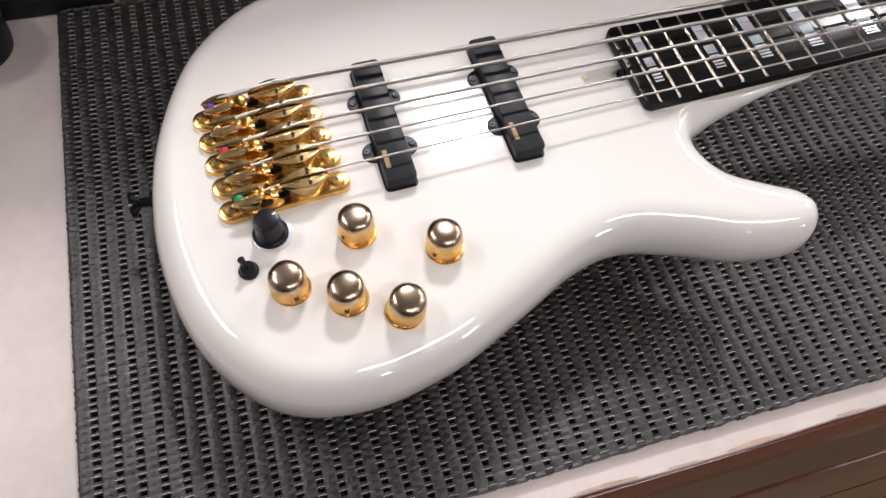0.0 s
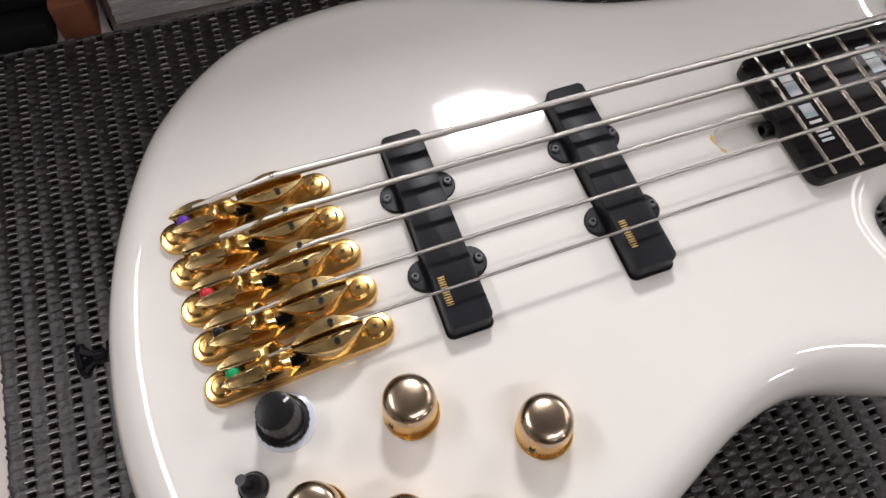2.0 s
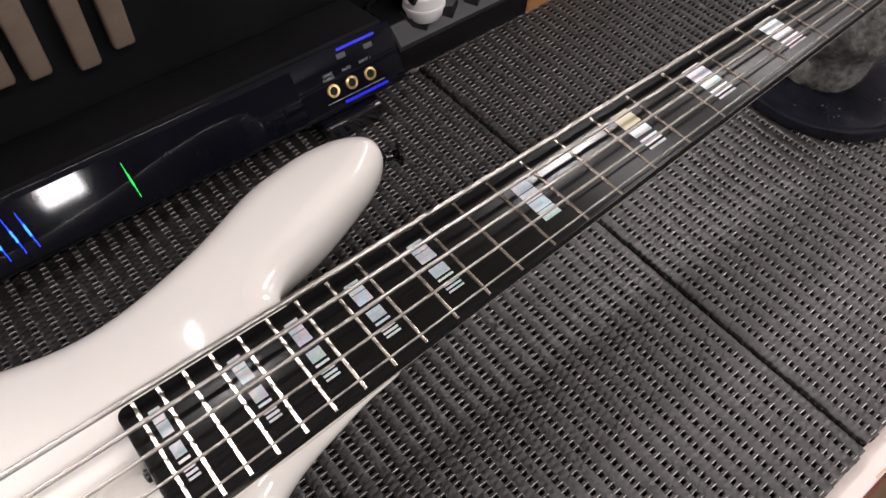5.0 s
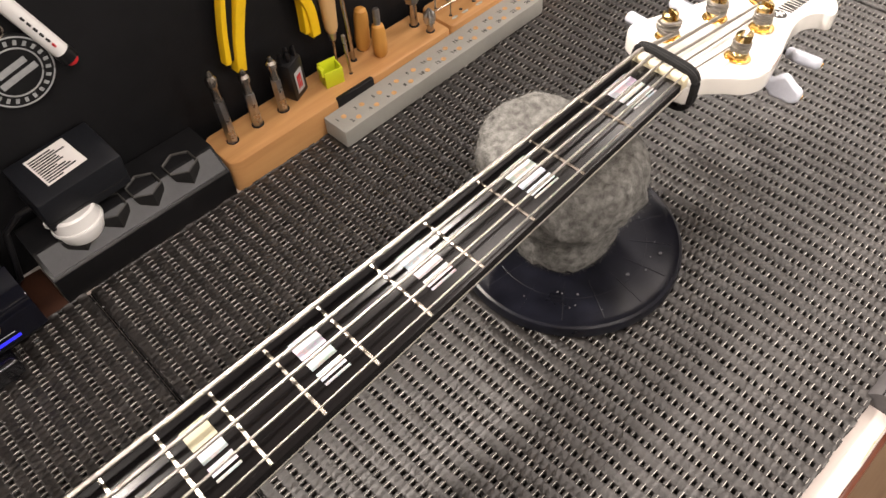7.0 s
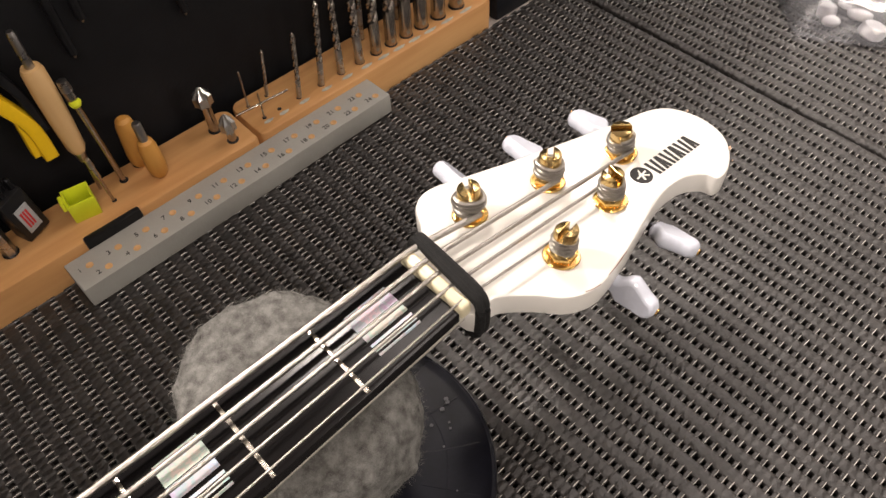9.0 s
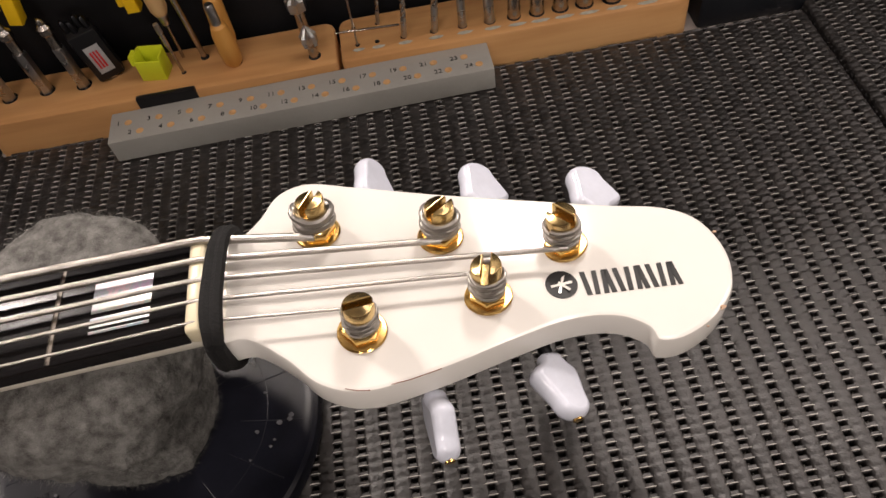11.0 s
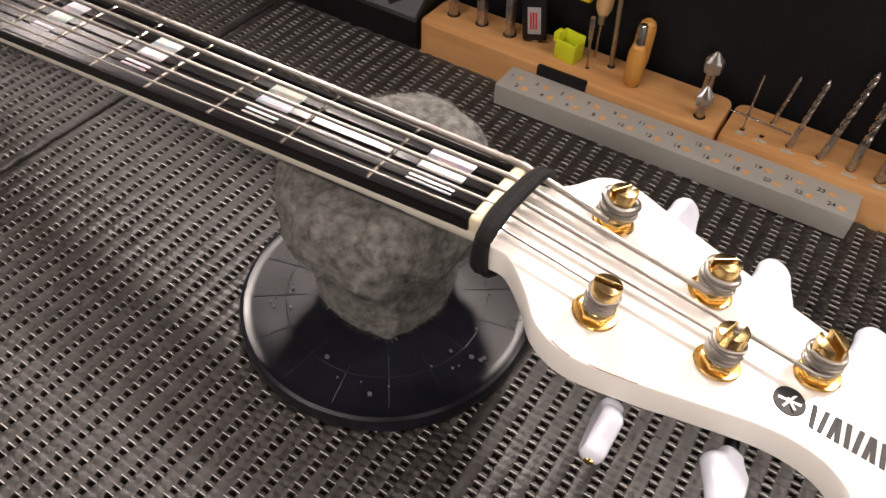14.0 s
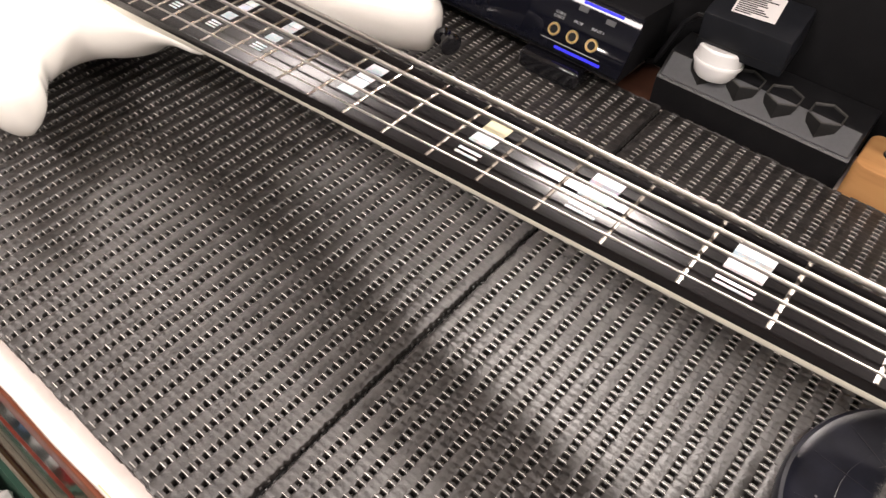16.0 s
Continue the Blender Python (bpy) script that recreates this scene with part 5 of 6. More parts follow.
# lime cap
cap = thing("plastic_cap", (0.789, 0.251, RT), "lime-yellow open plastic cap with a notched rim", "plastic cap")
at = pose(0.7890, 0.2525, RT, 0, 0, -10)
walls = [box(-0.0085, 0.0085, -0.0065, -0.0051, 0, 0.0150, 0.0005), box(-0.0085, 0.0085, 0.0051, 0.0065, 0, 0.0185, 0.0005), box(-0.0085, -0.0071, -0.0050, 0.0050, 0, 0.0190, 0.0005), box(0.0071, 0.0085, -0.0050, 0.0050, 0, 0.0165, 0.0005), box(-0.0070, 0.0070, -0.0050, 0.0050, 0, 0.0030), box(-0.0110, -0.0085, -0.0062, 0.0020, 0.012, 0.0195, 0.0008)]
bm = merge(*walls)
bm.transform(at)
part("shell", bm, M_LIME, cap)

# awl with a wooden handle, standing in the rack
awl = thing("awl", (0.805, 0.266, RT), "awl with a pale wooden handle and a steel end", "awl")
at = pose(0.8050, 0.2660, 0, 2, 0, 0)
part("needle", tube([at @ Vector((0, 0, RT - 0.003)), at @ Vector((0, 0, 0.058))], 0.0011, 8), M_DRILL, awl)
part("ferrule", lathe([(0.0026, 0.050), (0.0034, 0.056), (0.0034, 0.061), (0, 0.061)], 16, at), M_STEEL, awl)
part("handle", lathe([(0.0042, 0.058), (0.0056, 0.062), (0.0066, 0.085), (0.0070, 0.105), (0.0066, 0.121), (0.0055, 0.124), (0, 0.124)], 20, at), M_HANDLE, awl, "pale turned wooden handle")
part("tang", lathe([(0.0026, 0.123), (0.0026, 0.146), (0.0018, 0.148), (0, 0.148)], 12, at), M_STEEL, awl)
for x, y, z1, r in ((0.8200, 0.2610, 0.110, 0.0020), (0.8065, 0.2490, 0.062, 0.0011)):
    dark_hole(x, y, r * 1.5, rack_a)
    sd = thing("needle_file", (x, y, RT), "slim dark steel needle tool standing in the rack", "needle file")
    at = pose(x, y, RT - 0.003, 1.5, -3, 0)
    part("rod", lathe([(r * 0.8, 0), (r, 0.02), (r, z1 - RT - 0.016), (r * 1.6, z1 - RT - 0.013), (r * 1.6, z1 - RT - 0.004)], 12, at), M_DRILL, sd)
    part("end", lathe([(r * 1.7, z1 - RT - 0.004), (r * 1.5, z1 - RT + 0.003), (0, z1 - RT + 0.004)], 12, at), M_STEEL, sd)
    if r > 0.0015:
        part("bead", lathe([(0, -0.0034), (0.0030, -0.0022), (0.0038, 0), (0.0030, 0.0022), (0, 0.0034)], 16, at @ pose(0, -0.0010, z1 - RT - 0.013)), M_LIME, sd, "bright yellow bead")
# two short wooden handles
for x, y, z1, r, shank in ((0.8355, 0.2680, 0.062, 0.0068, 0), (0.8410, 0.2495, 0.054, 0.0066, 1)):
    dark_hole(x, y, r * 0.7, rack_a)
    at = pose(x, y, 0, 2, 2 - 3 * shank, 0)
    hd = thing("wooden_handle", (x, y, RT), "short turned wooden tool handle" + (" with a steel shank" if shank else " with a rounded end"), "tool handle", "wooden handles in the rack")
    part("grip", lathe([(r * 0.55, RT - 0.001), (r * 0.9, RT + 0.003), (r, RT + 0.010), (r * 0.93, z1 - 0.006), (r * 0.75, z1 - 0.001), (r * 0.4, z1 + 0.001), (0, z1 + 0.001)], 20, at), M_AMBER, hd)
    if shank:
        part("shank", lathe([(0.0030, z1), (0.0030, z1 + 0.014), (0.0022, z1 + 0.0155), (0, z1 + 0.0155)], 16, at), M_STEEL, hd)
# black insert with a yellow mark in the rack's face
solo("magnet_insert", box(0.776, 0.815, 0.2285, 0.2335, 0.004, 0.0235, 0.0015), M_BLACKPL, "black slotted insert set in the face of the rack", "insert", (0.795, 0.231, 0.01))

# pliers hanging on the board
pl = thing("pliers", (0.757, 0.272, 0.15), "black pliers with yellow grips hanging open on the tool board", "pliers")


def strip_solid(pts, w0, w1, y0, y1):
    """Bent bar in the plane of the board through (x, z) points, tapering from w0 to w1."""
    c = spline(pts, 6, False)
    left, right = [], []
    for i, p in enumerate(c):
        d = (c[min(i + 1, len(c) - 1)] - c[max(i - 1, 0)]).normalized()
        w = w0 + (w1 - w0) * i / (len(c) - 1)
        n = Vector((-d.y, d.x)) * w / 2
        left.append(p + n)
        right.append(p - n)
    o = [(p.x, p.y) for p in left + right[::-1]]
    return prism(o, 0, y1 - y0, min(w0, w1, y1 - y0) * 0.22, Matrix.Translation((0, y1, 0)) @ Matrix(((1, 0, 0, 0), (0, 0, -1, 0), (0, 1, 0, 0), (0, 0, 0, 1))))


lgrip = part("grip", strip_solid([(0.738, 0.180), (0.7425, 0.166), (0.7440, 0.144), (0.7330, 0.120), (0.7240, 0.094), (0.7185, 0.068)], 0.009, 0.0085, 0.262, 0.272), M_YELLOW, pl, "yellow grip")
part("inlay", strip_solid([(0.7345, 0.160), (0.7230, 0.134), (0.7150, 0.105), (0.7105, 0.078)], 0.0035, 0.0050, 0.264, 0.272), M_YELLOW, lgrip)
part("inner_grip", strip_solid([(0.7380, 0.165), (0.7300, 0.138), (0.7200, 0.105), (0.7145, 0.078)], 0.006, 0.006, 0.266, 0.2735), M_BLACKPL, lgrip)
for k, (x, z) in enumerate(((0.7425, 0.160), (0.7435, 0.154), (0.7430, 0.148), (0.7415, 0.142), (0.7400, 0.136))):
    part("ink_bar", box(x - 0.003, x + 0.003, 0.2614, 0.2619, z - 0.0012, z + 0.0012), M_INK, lgrip, "hand-written black bar")
rgrip = part("grip", strip_solid([(0.7670, 0.180), (0.7710, 0.160), (0.7700, 0.138), (0.7800, 0.112), (0.7890, 0.088), (0.7900, 0.062)], 0.009, 0.0085, 0.262, 0.272), M_YELLOW, pl, "yellow grip")
part("inlay", strip_solid([(0.7740, 0.150), (0.7800, 0.122), (0.7850, 0.098), (0.7840, 0.066)], 0.0055, 0.0050, 0.265, 0.2735), M_YELLOW, rgrip)
part("inner_grip", strip_solid([(0.7760, 0.172), (0.7800, 0.145), (0.7920, 0.112), (0.7955, 0.080)], 0.006, 0.005, 0.265, 0.2735), M_BLACKPL, rgrip)
part("jaw_plate", strip_solid([(0.757, 0.140), (0.757, 0.165), (0.756, 0.190), (0.757, 0.215)], 0.024, 0.016, 0.266, 0.2725), M_BLACKPL, pl, "black steel jaw plate")
for x, z, r in ((0.757, 0.178, 0.0056), (0.757, 0.151, 0.0042)):
    part("pivot", lathe([(r, 0), (r, 0.002), (r * 0.8, 0.003), (0, 0.0032)], 24, pose(x, 0.2665, z, 90)), M_NICKEL, pl, "bright pivot screw")

# keyring badge and marker pen hanging on the board
bd = thing("keyring_badge", (0.580, 0.277, 0.141), "round dark badge with pale rings hanging on the board", "badge")
at = pose(0.5800, 0.2795, 0.1415, 90)
part("disc", lathe([(0.0245, 0), (0.0245, 0.0025), (0.0238, 0.003), (0, 0.003)], 64, at), M_BLACKPL, bd)
for r in (0.0232, 0.0160):
    part("ring", tube([at @ Vector((r * math.cos(2 * math.pi * k / 64), r * math.sin(2 * math.pi * k / 64), 0.0031)) for k in range(65)], 0.0006, 6), M_SILVERINK, bd, "pale printed ring")
for k in range(22):
    a = 2 * math.pi * k / 22
    part("print_bar", box(-0.0011, 0.0011, -0.0016, 0.0016, 0.0029, 0.0033, 0, 1, at @ pose(0.0196 * math.cos(a), 0.0196 * math.sin(a), 0, 0, 0, math.degrees(a) + 90)), M_SILVERINK, bd, "pale printed bar")
for y, w in ((0.004, 0.010), (-0.003, 0.013)):
    part("print_bar", box(-w, w, y - 0.0022, y + 0.0022, 0.0029, 0.0033, 0, 1, at @ pose(0, 0, 0, 0, 0, 12)), M_SILVERINK, bd, "pale printed bar")
part("wire_loop", tube([(0.582 + 0.004 * math.cos(2 * math.pi * k / 20), 0.277, 0.170 + 0.0045 * math.sin(2 * math.pi * k / 20)) for k in range(21)], 0.0008, 6), M_NICKEL, bd)
part("hook", tube([(0.582, 0.283, 0.180), (0.582, 0.276, 0.178), (0.582, 0.275, 0.173)], 0.0009, 6), M_NICKEL, bd)
pen = thing("marker_pen", (0.605, 0.272, 0.16), "white marker pen with a red cap end hanging on the board", "marker pen")
d0, d1 = Vector((0.6130, 0.2740, 0.1340)), Vector((0.5880, 0.2770, 0.1990))
part("barrel", tube([d0.lerp(d1, f) for f in (0.14, 0.5, 1.0)], 0.0056, 16), M_WPLAST, pen)
part("cap_ring", tube([d0.lerp(d1, f) for f in (0.03, 0.14)], 0.0060, 16), M_BLACKPL, pen)
part("cap_end", tube([d0.lerp(d1, f) for f in (-0.02, 0.03)], 0.0040, 16), M_RED, pen, "red cap end")
ax = (d1 - d0).normalized()
for k in range(6):
    p = d0.lerp(d1, 0.24 + 0.07 * k) + Vector((0, -0.0054, 0))
    part("print_bar", tube([p, p + ax * 0.003], 0.0009, 6), M_RED if k == 0 else M_INK, pen, "printed bar")

# slim files and flat wooden handles hanging along the board
for x, z0 in ((0.110, 0.074), (0.133, 0.056), (0.1455, 0.056), (0.1725, 0.056)):
    r = thing("hanging_file", (x, 0.275, z0), "thin grey steel file with a rusty tip hanging on the board", "file", "files hanging on the board")
    part("blade", lathe([(0.0009, z0 + 0.003), (0.0019, z0 + 0.012), (0.0021, 0.205), (0, 0.206)], 12, pose(x, 0.2770, 0)), M_SCREW, r)
    part("tip", lathe([(0, z0), (0.0013, z0 + 0.0012), (0.0012, z0 + 0.0035)], 10, pose(x, 0.2770, 0)), M_BROWN, r, "rusty tip")
    part("hook", tube([(x, 0.2832, 0.209), (x, 0.2770, 0.207)], 0.0010, 6), M_DARKSCREW, r)
for x, z0 in ((0.207, 0.101), (0.248, 0.098), (0.27, 0.095), (0.3, 0.088), (0.325, 0.093)):
    r = thing("hanging_chisel", (x, 0.272, z0), "flat worn brown wooden handle of a tool hanging on the board", "tool handle", "wooden handles hanging on the board")
    bar_bm = box(x - 0.0082, x + 0.0082, 0.2675, 0.2790, z0, 0.21, 0.0030, 3)
    for v in bar_bm.verts:
        # bottoms are slightly arched, sides taper a little
        if v.co.z < z0 + 0.004:
            v.co.z += 0.10 * abs(v.co.x - x)
        v.co.x = x + (v.co.x - x) * (0.92 + 0.9 * (v.co.z - z0))
    part("handle", bar_bm, M_DARKWOOD, r)
    part("hook", tube([(x, 0.2832, 0.214), (x, 0.2740, 0.209)], 0.0010, 6), M_DARKSCREW, r)
for k, (x, z0, z1) in enumerate(((0.832, 0.110, 0.24), (0.905, 0.103, 0.24), (0.845, 0.128, 0.25))):
    r = thing("hanging_driver", (x, 0.276, z0), "thin black screwdriver hanging on the dark board", "screwdriver", "screwdrivers hanging on the board")
    part("shaft", tube([(x, 0.2770, z0), (x - 0.003, 0.2770, z1)], 0.0030, 10), M_BLACKPL, r)
    part("tip", lathe([(0.0005, -0.003), (0.0020, 0.0005)], 10, pose(x, 0.277, z0)), M_STEEL, r)
    part("hook", tube([(x, 0.2832, z1 - 0.004), (x - 0.003, 0.2770, z1 - 0.004)], 0.0010, 6), M_DARKSCREW, r)

# ---- socket strip, plug and power supply ----
strip = thing("socket_strip", (0.597, 0.255, TOP), "dark grey power strip with a row of hexagonal sockets", "power strip")
sec = [(0.2330, TOP), (0.2318, 0.0185), (0.2330, 0.0200), (0.2490, 0.0330), (0.2520, 0.0340), (0.2810, 0.0340), (0.2825, 0.0320), (0.2825, TOP)]
bm = bmesh.new()
a = [bm.verts.new((0.5230, y, z)) for y, z in sec]
b = [bm.verts.new((0.6690, y, z)) for y, z in sec]
for i in range(len(sec)):
    j = (i + 1) % len(sec)
    bm.faces.new((a[i], b[i], b[j], a[j]))
bm.faces.new(a)
bm.faces.new(b)
part("housing", bm, M_BLACKPL, strip, "black housing", angle=25)
fm = frame_at((0.596, 0.2410, 0.0268), (1, 0, 0), (0, 0.0160, 0.0130))
part("face_plate", box(-0.071, 0.071, -0.0098, 0.0098, -0.0006, 0.0006, 0.0004, 1, fm), M_GREY, strip, "grey sloping face")
for x in (0.5535, 0.5820, 0.6105, 0.6415):
    at = pose(x, 0.2455, 0.0238, 0, 0, 0) @ Matrix(((1.08, 0, 0, 0), (0, 1.06, 0.5, 0), (0, 0, 1.08, 0), (0, 0, 0, 1)))
    turn = pose(0, 0, 0, 0, 0, 30)
    cup = [(0.0050, -0.0105), (0.0122, 0.0075), (0.0127, 0.0100), (0.0121, 0.0104), (0.0113, 0.0098), (0.0075, 0.0005), (0, 0.0005)]
    sk = part("socket", lathe(cup, 6, at @ turn), M_SOCKET, strip, "black hexagonal socket cup", angle=20)
    rim = lathe([(0.0120, 0.0099), (0.0126, 0.0104), (0.0121, 0.0108), (0.0114, 0.0102)], 6, at @ turn)
    bmesh.ops.delete(rim, geom=[f for f in rim.faces if len(f.verts) == 6], context="FACES_ONLY")
    part("socket_rim", rim, M_SOCKRIM, sk, "greyish worn rim", angle=20)
    part("socket_floor", lathe([(0.0074, 0.0004), (0.0074, 0.0009), (0, 0.0009)], 6, at @ turn), M_SOCKRIM, sk, angle=20)
    part("earth_pin", lathe([(0.0024, 0.0004), (0.0020, 0.0030), (0.0010, 0.0030), (0.0010, 0.0012), (0, 0.0012)], 12, at @ pose(0.001, -0.001, 0)), M_SATIN, sk)
    for dx in (-0.0042, 0.0042):
        part("pin_hole", lathe([(0.0012, 0.0004), (0.0012, 0.0008), (0, 0.0008)], 10, at @ pose(dx, 0.002, 0)), M_MATBASE, sk)
plug = thing("plug_adapter", (0.556, 0.25, 0.034), "white round plug adapter in the power strip", "plug adapter")
at = pose(0.5590, 0.2450, 0.0300, -8)
part("body", lathe([(0.0125, 0), (0.0150, 0.003), (0.0168, 0.010), (0.0172, 0.0225), (0.0160, 0.0242), (0, 0.0242)], 40, at), M_WPLAST, plug)
part("pull_loop", tube([at @ Vector((-0.0165 * math.cos(a), -0.012 * math.sin(a) * 0.4, 0.020 + 0.017 * math.sin(a))) for a in (math.pi * k / 16 for k in range(9))], 0.0030, 10), M_WPLAST, plug, "white pull loop")
part("collar", lathe([(0.0178, 0.0105), (0.0182, 0.0120), (0.0178, 0.0135)], 40, at), M_WPLAST, plug)
psu = thing("power_supply", (0.572, 0.26, 0.053), "black mains power supply with a white rating label", "power supply")
at = pose(0.5715, 0.2600, 0.0535, 10, 0, 3)
pb = part("housing", box(-0.031, 0.031, -0.0200, 0.0220, 0.0, 0.0300, 0.0016, 2, at), M_SATIN, psu)
part("seam", box(-0.0312, 0.0312, -0.0202, 0.0222, 0.0080, 0.0086, 0, 1, at), M_MATBASE, pb)
lb = part("rating_label", box(-0.017, 0.013, -0.009, 0.018, 0.0298, 0.0303, 0, 1, at @ pose(0, 0, 0, 0, 0, 4)), M_PAPER, psu, "white rating label")
rnd = random.Random(11)
for k in range(11):
    w = rnd.uniform(0.010, 0.026)
    part("print_bar", box(-0.0155, -0.0155 + w, 0.0145 - 0.0022 * k, 0.0156 - 0.0022 * k, 0.0302, 0.0305, 0, 1, at @ pose(0, 0, 0, 0, 0, 4)), M_INK, lb, "black printed bar")
part("cable", tube([at @ Vector((-0.031, 0.0, 0.010)), at @ Vector((-0.040, 0.002, 0.008)), at @ Vector((-0.052, 0.010, -0.010)), Vector((0.508, 0.262, 0.010)), Vector((0.500, 0.266, 0.004))], 0.0022, 10), M_BLACKPL, psu)
solo("leather_scrap", prism([(0.492, 0.2300), (0.5225, 0.2300), (0.5222, 0.276), (0.495, 0.278)], TOP, TOP + 0.004, 0.001), M_LEATHER, "small scrap of brown leather by the power strip", "leather scrap", (0.506, 0.24, TOP))

# ---- rack tuner with lit display ----
tun = thing("rack_tuner", (0.288, 0.24, TOP), "long glossy black rack tuner with blue and green lights", "tuner")
PV = Vector((0, 0.535, 0.845))
PN = Vector((0, -0.845, 0.535))


def panel(u, v, lift=0.0):
    return frame_at(Vector((u, 0.197, 0.014)) + PV * v + PN * lift, (1, 0, 0), PV)


sec = [(0.2035, 0.0185), (0.2290, 0.0585), (0.2315, 0.0595), (0.2800, 0.0520), (0.2800, 0.0130), (0.2100, 0.0130)]
bm = bmesh.new()
a = [bm.verts.new((0.0690, y, z)) for y, z in sec]
b = [bm.verts.new((0.5030, y, z)) for y, z in sec]
for i in range(len(sec)):
    j = (i + 1) % len(sec)
    bm.faces.new((a[i], b[i], b[j], a[j]))
bm.faces.new(a)
bm.faces.new(b)
part("case", bm, M_PANEL, tun, "black metal case", angle=20)
pan = part("front_panel", box(-0.218, 0.218, 0.0092, 0.0545, -0.0008, 0.0012, 0.0006, 2, panel(0.288, 0)), M_ACRYLIC, tun, "glossy black front panel")
for x in (0.1160, 0.4510):
    ft = part("foot", box(x - 0.027, x + 0.027, 0.1925, 0.2260, TOP + 0.0095, 0.0172, 0.0035, 3), M_GLOSSBLK, tun, "glossy black foot")
    part("rubber_pad", box(x - 0.021, x + 0.021, 0.1950, 0.2230, -0.0002, TOP + 0.010), M_SATIN, ft)
for u, v, w in ((0.1010, 0.0520, 0.040), (0.0970, 0.0172, 0.036), (0.4690, 0.0125, 0.040), (0.4740, 0.0505, 0.034)):
    part("light_bar", box(-w / 2, w / 2, -0.0010, 0.0010, 0.0008, 0.0016, 0, 1, panel(u, v)), M_BLUEBAR, pan, "blue light bar")
for u, v, w in ((0.0845, 0.0465, 0.021), (0.1090, 0.0475, 0.022), (0.1090, 0.0438, 0.020)):
    part("brand_bar", box(-w / 2, w / 2, -0.0024 if w == 0.021 else -0.0012, 0.0024 if w == 0.021 else 0.0012, 0.0010, 0.0015, 0, 1, panel(u, v)), M_SILVERINK, pan, "silver printed bar")
for u, wd in ((0.0870, "CALIB"), (0.1075, "DISPLAY")):
    part("button", lathe([(0.0040, 0.0008), (0.0040, 0.0020), (0.0034, 0.0026), (0, 0.0026)], 24, panel(u, 0.0300)), M_SATIN, pan)
    part("lettering", text_bm(wd, 0.0030, panel(u, 0.0380, 0.0014), 0.00008), M_SILVERINK, pan)
# seven-segment figure and its tick
SEG = [(0.0004, 0.0080, 1), (0.0, 0.0, 1), (-0.0004, -0.0080, 1), (0.0046, 0.0040, 0), (0.0040, -0.0040, 0), (-0.0044, -0.0040, 0), (-0.0038, 0.0040, 0), (-0.0074, 0.0080, 2), (-0.0080, -0.0080, 2)]
for du, dv, way in SEG:
    w, h = ((0.0012, 0.0031), (0.0035, 0.0012), (0.0018, 0.0011))[way]
    part("display_segment", box(-w, w, -h, h, 0.0010, 0.0016, 0.0004, 1, panel(0.1345 + du + 0.12 * dv, 0.0352 + 1.1 * dv)), M_BLUELED, pan, "lit blue segment")
part("meter_window", box(-0.128, 0.128, -0.0175, 0.0215, 0.0011, 0.0016, 0, 1, panel(0.2880, 0.0285)), M_ACRYLIC, pan, "dark meter window")


def meter_mark(u, mat, h, tilt, tag):
    for k in range(6):
        f = (k - 2.5) / 2.5
        w = 0.00022 + 0.00065 * (1 - abs(f)) ** 2
        part("meter_mark", box(-w, w, -h / 6, h / 6, 0.0019, 0.0023, 0, 1, panel(u - tilt * f, 0.0300 + f * h * 0.83)), M_LEDCORE if mat is M_BLUELED and abs(f) < 0.3 else mat, pan, tag)


for u in (0.1965, 0.2065, 0.2150):
    meter_mark(u, M_BLUELED, 0.0130, 0.0010, "lit blue meter mark")
meter_mark(0.2840, M_GREENLED, 0.0130, 0.0006, "lit green meter mark")
for u, wd in ((0.4430, "CABLE\nCHECK"), (0.4595, "MUTE"), (0.4765, "INPUT 1")):
    jk = part("jack", lathe([(0.0050, 0.0008), (0.0052, 0.0016), (0.0048, 0.0024), (0.0034, 0.0024), (0.0032, 0.0010), (0, 0.0010)], 28, panel(u, 0.0240)), M_BRASS, pan, "gold jack socket")
    part("opening", lathe([(0.0031, 0.0008), (0.0031, 0.0013), (0, 0.0013)], 20, panel(u, 0.0240)), M_MATBASE, jk)
    part("lettering", text_bm(wd, 0.0030, panel(u, 0.0350, 0.0014), 0.00008), M_SILVERINK, pan)
for u, v in ((0.4590, 0.0455), (0.4830, 0.0440)):
    part("badge", box(-0.0040, 0.0040, -0.0020, 0.0020, 0.0010, 0.0016, 0.0004, 1, panel(u, v)), M_GREY, pan)
part("outline_bar", box(-0.026, 0.026, -0.0003, 0.0003, 0.0010, 0.0015, 0, 1, panel(0.4610, 0.0160)), M_SILVERINK, pan)

# ---- card box, glue bottle, dark tray and spool ----
cb = thing("card_box", (-0.025, 0.255, TOP), "clear plastic box holding a stack of printed white cards", "card box")
for dims in ((-0.077, 0.025, 0.2345, 0.2355, TOP, 0.030), (-0.077, 0.025, 0.2810, 0.2820, TOP, 0.034), (-0.077, -0.0760, 0.2357, 0.2808, TOP, 0.032), (0.0240, 0.025, 0.2357, 0.2808, TOP, 0.032)):
    part("wall", box(*dims, 0.0003), M_CLEAR, cb, "thin clear plastic side")
part("bottom", box(-0.0758, 0.0238, 0.2357, 0.2808, TOP, TOP + 0.0012), M_CLEAR, cb)
rnd = random.Random(3)
for k in range(16):
    z = TOP + 0.0018 + 0.0022 * k
    dx, dy = rnd.uniform(-0.0006, 0.0006), rnd.uniform(-0.0005, 0.0005)
    part("card", box(-0.0725 + dx, 0.0205 + dx, 0.2385 + dy, 0.2785 + dy, z, z + 0.0019, 0.0003, 1), M_PAPER, cb)
zc = TOP + 0.0018 + 0.0022 * 15 + 0.0019
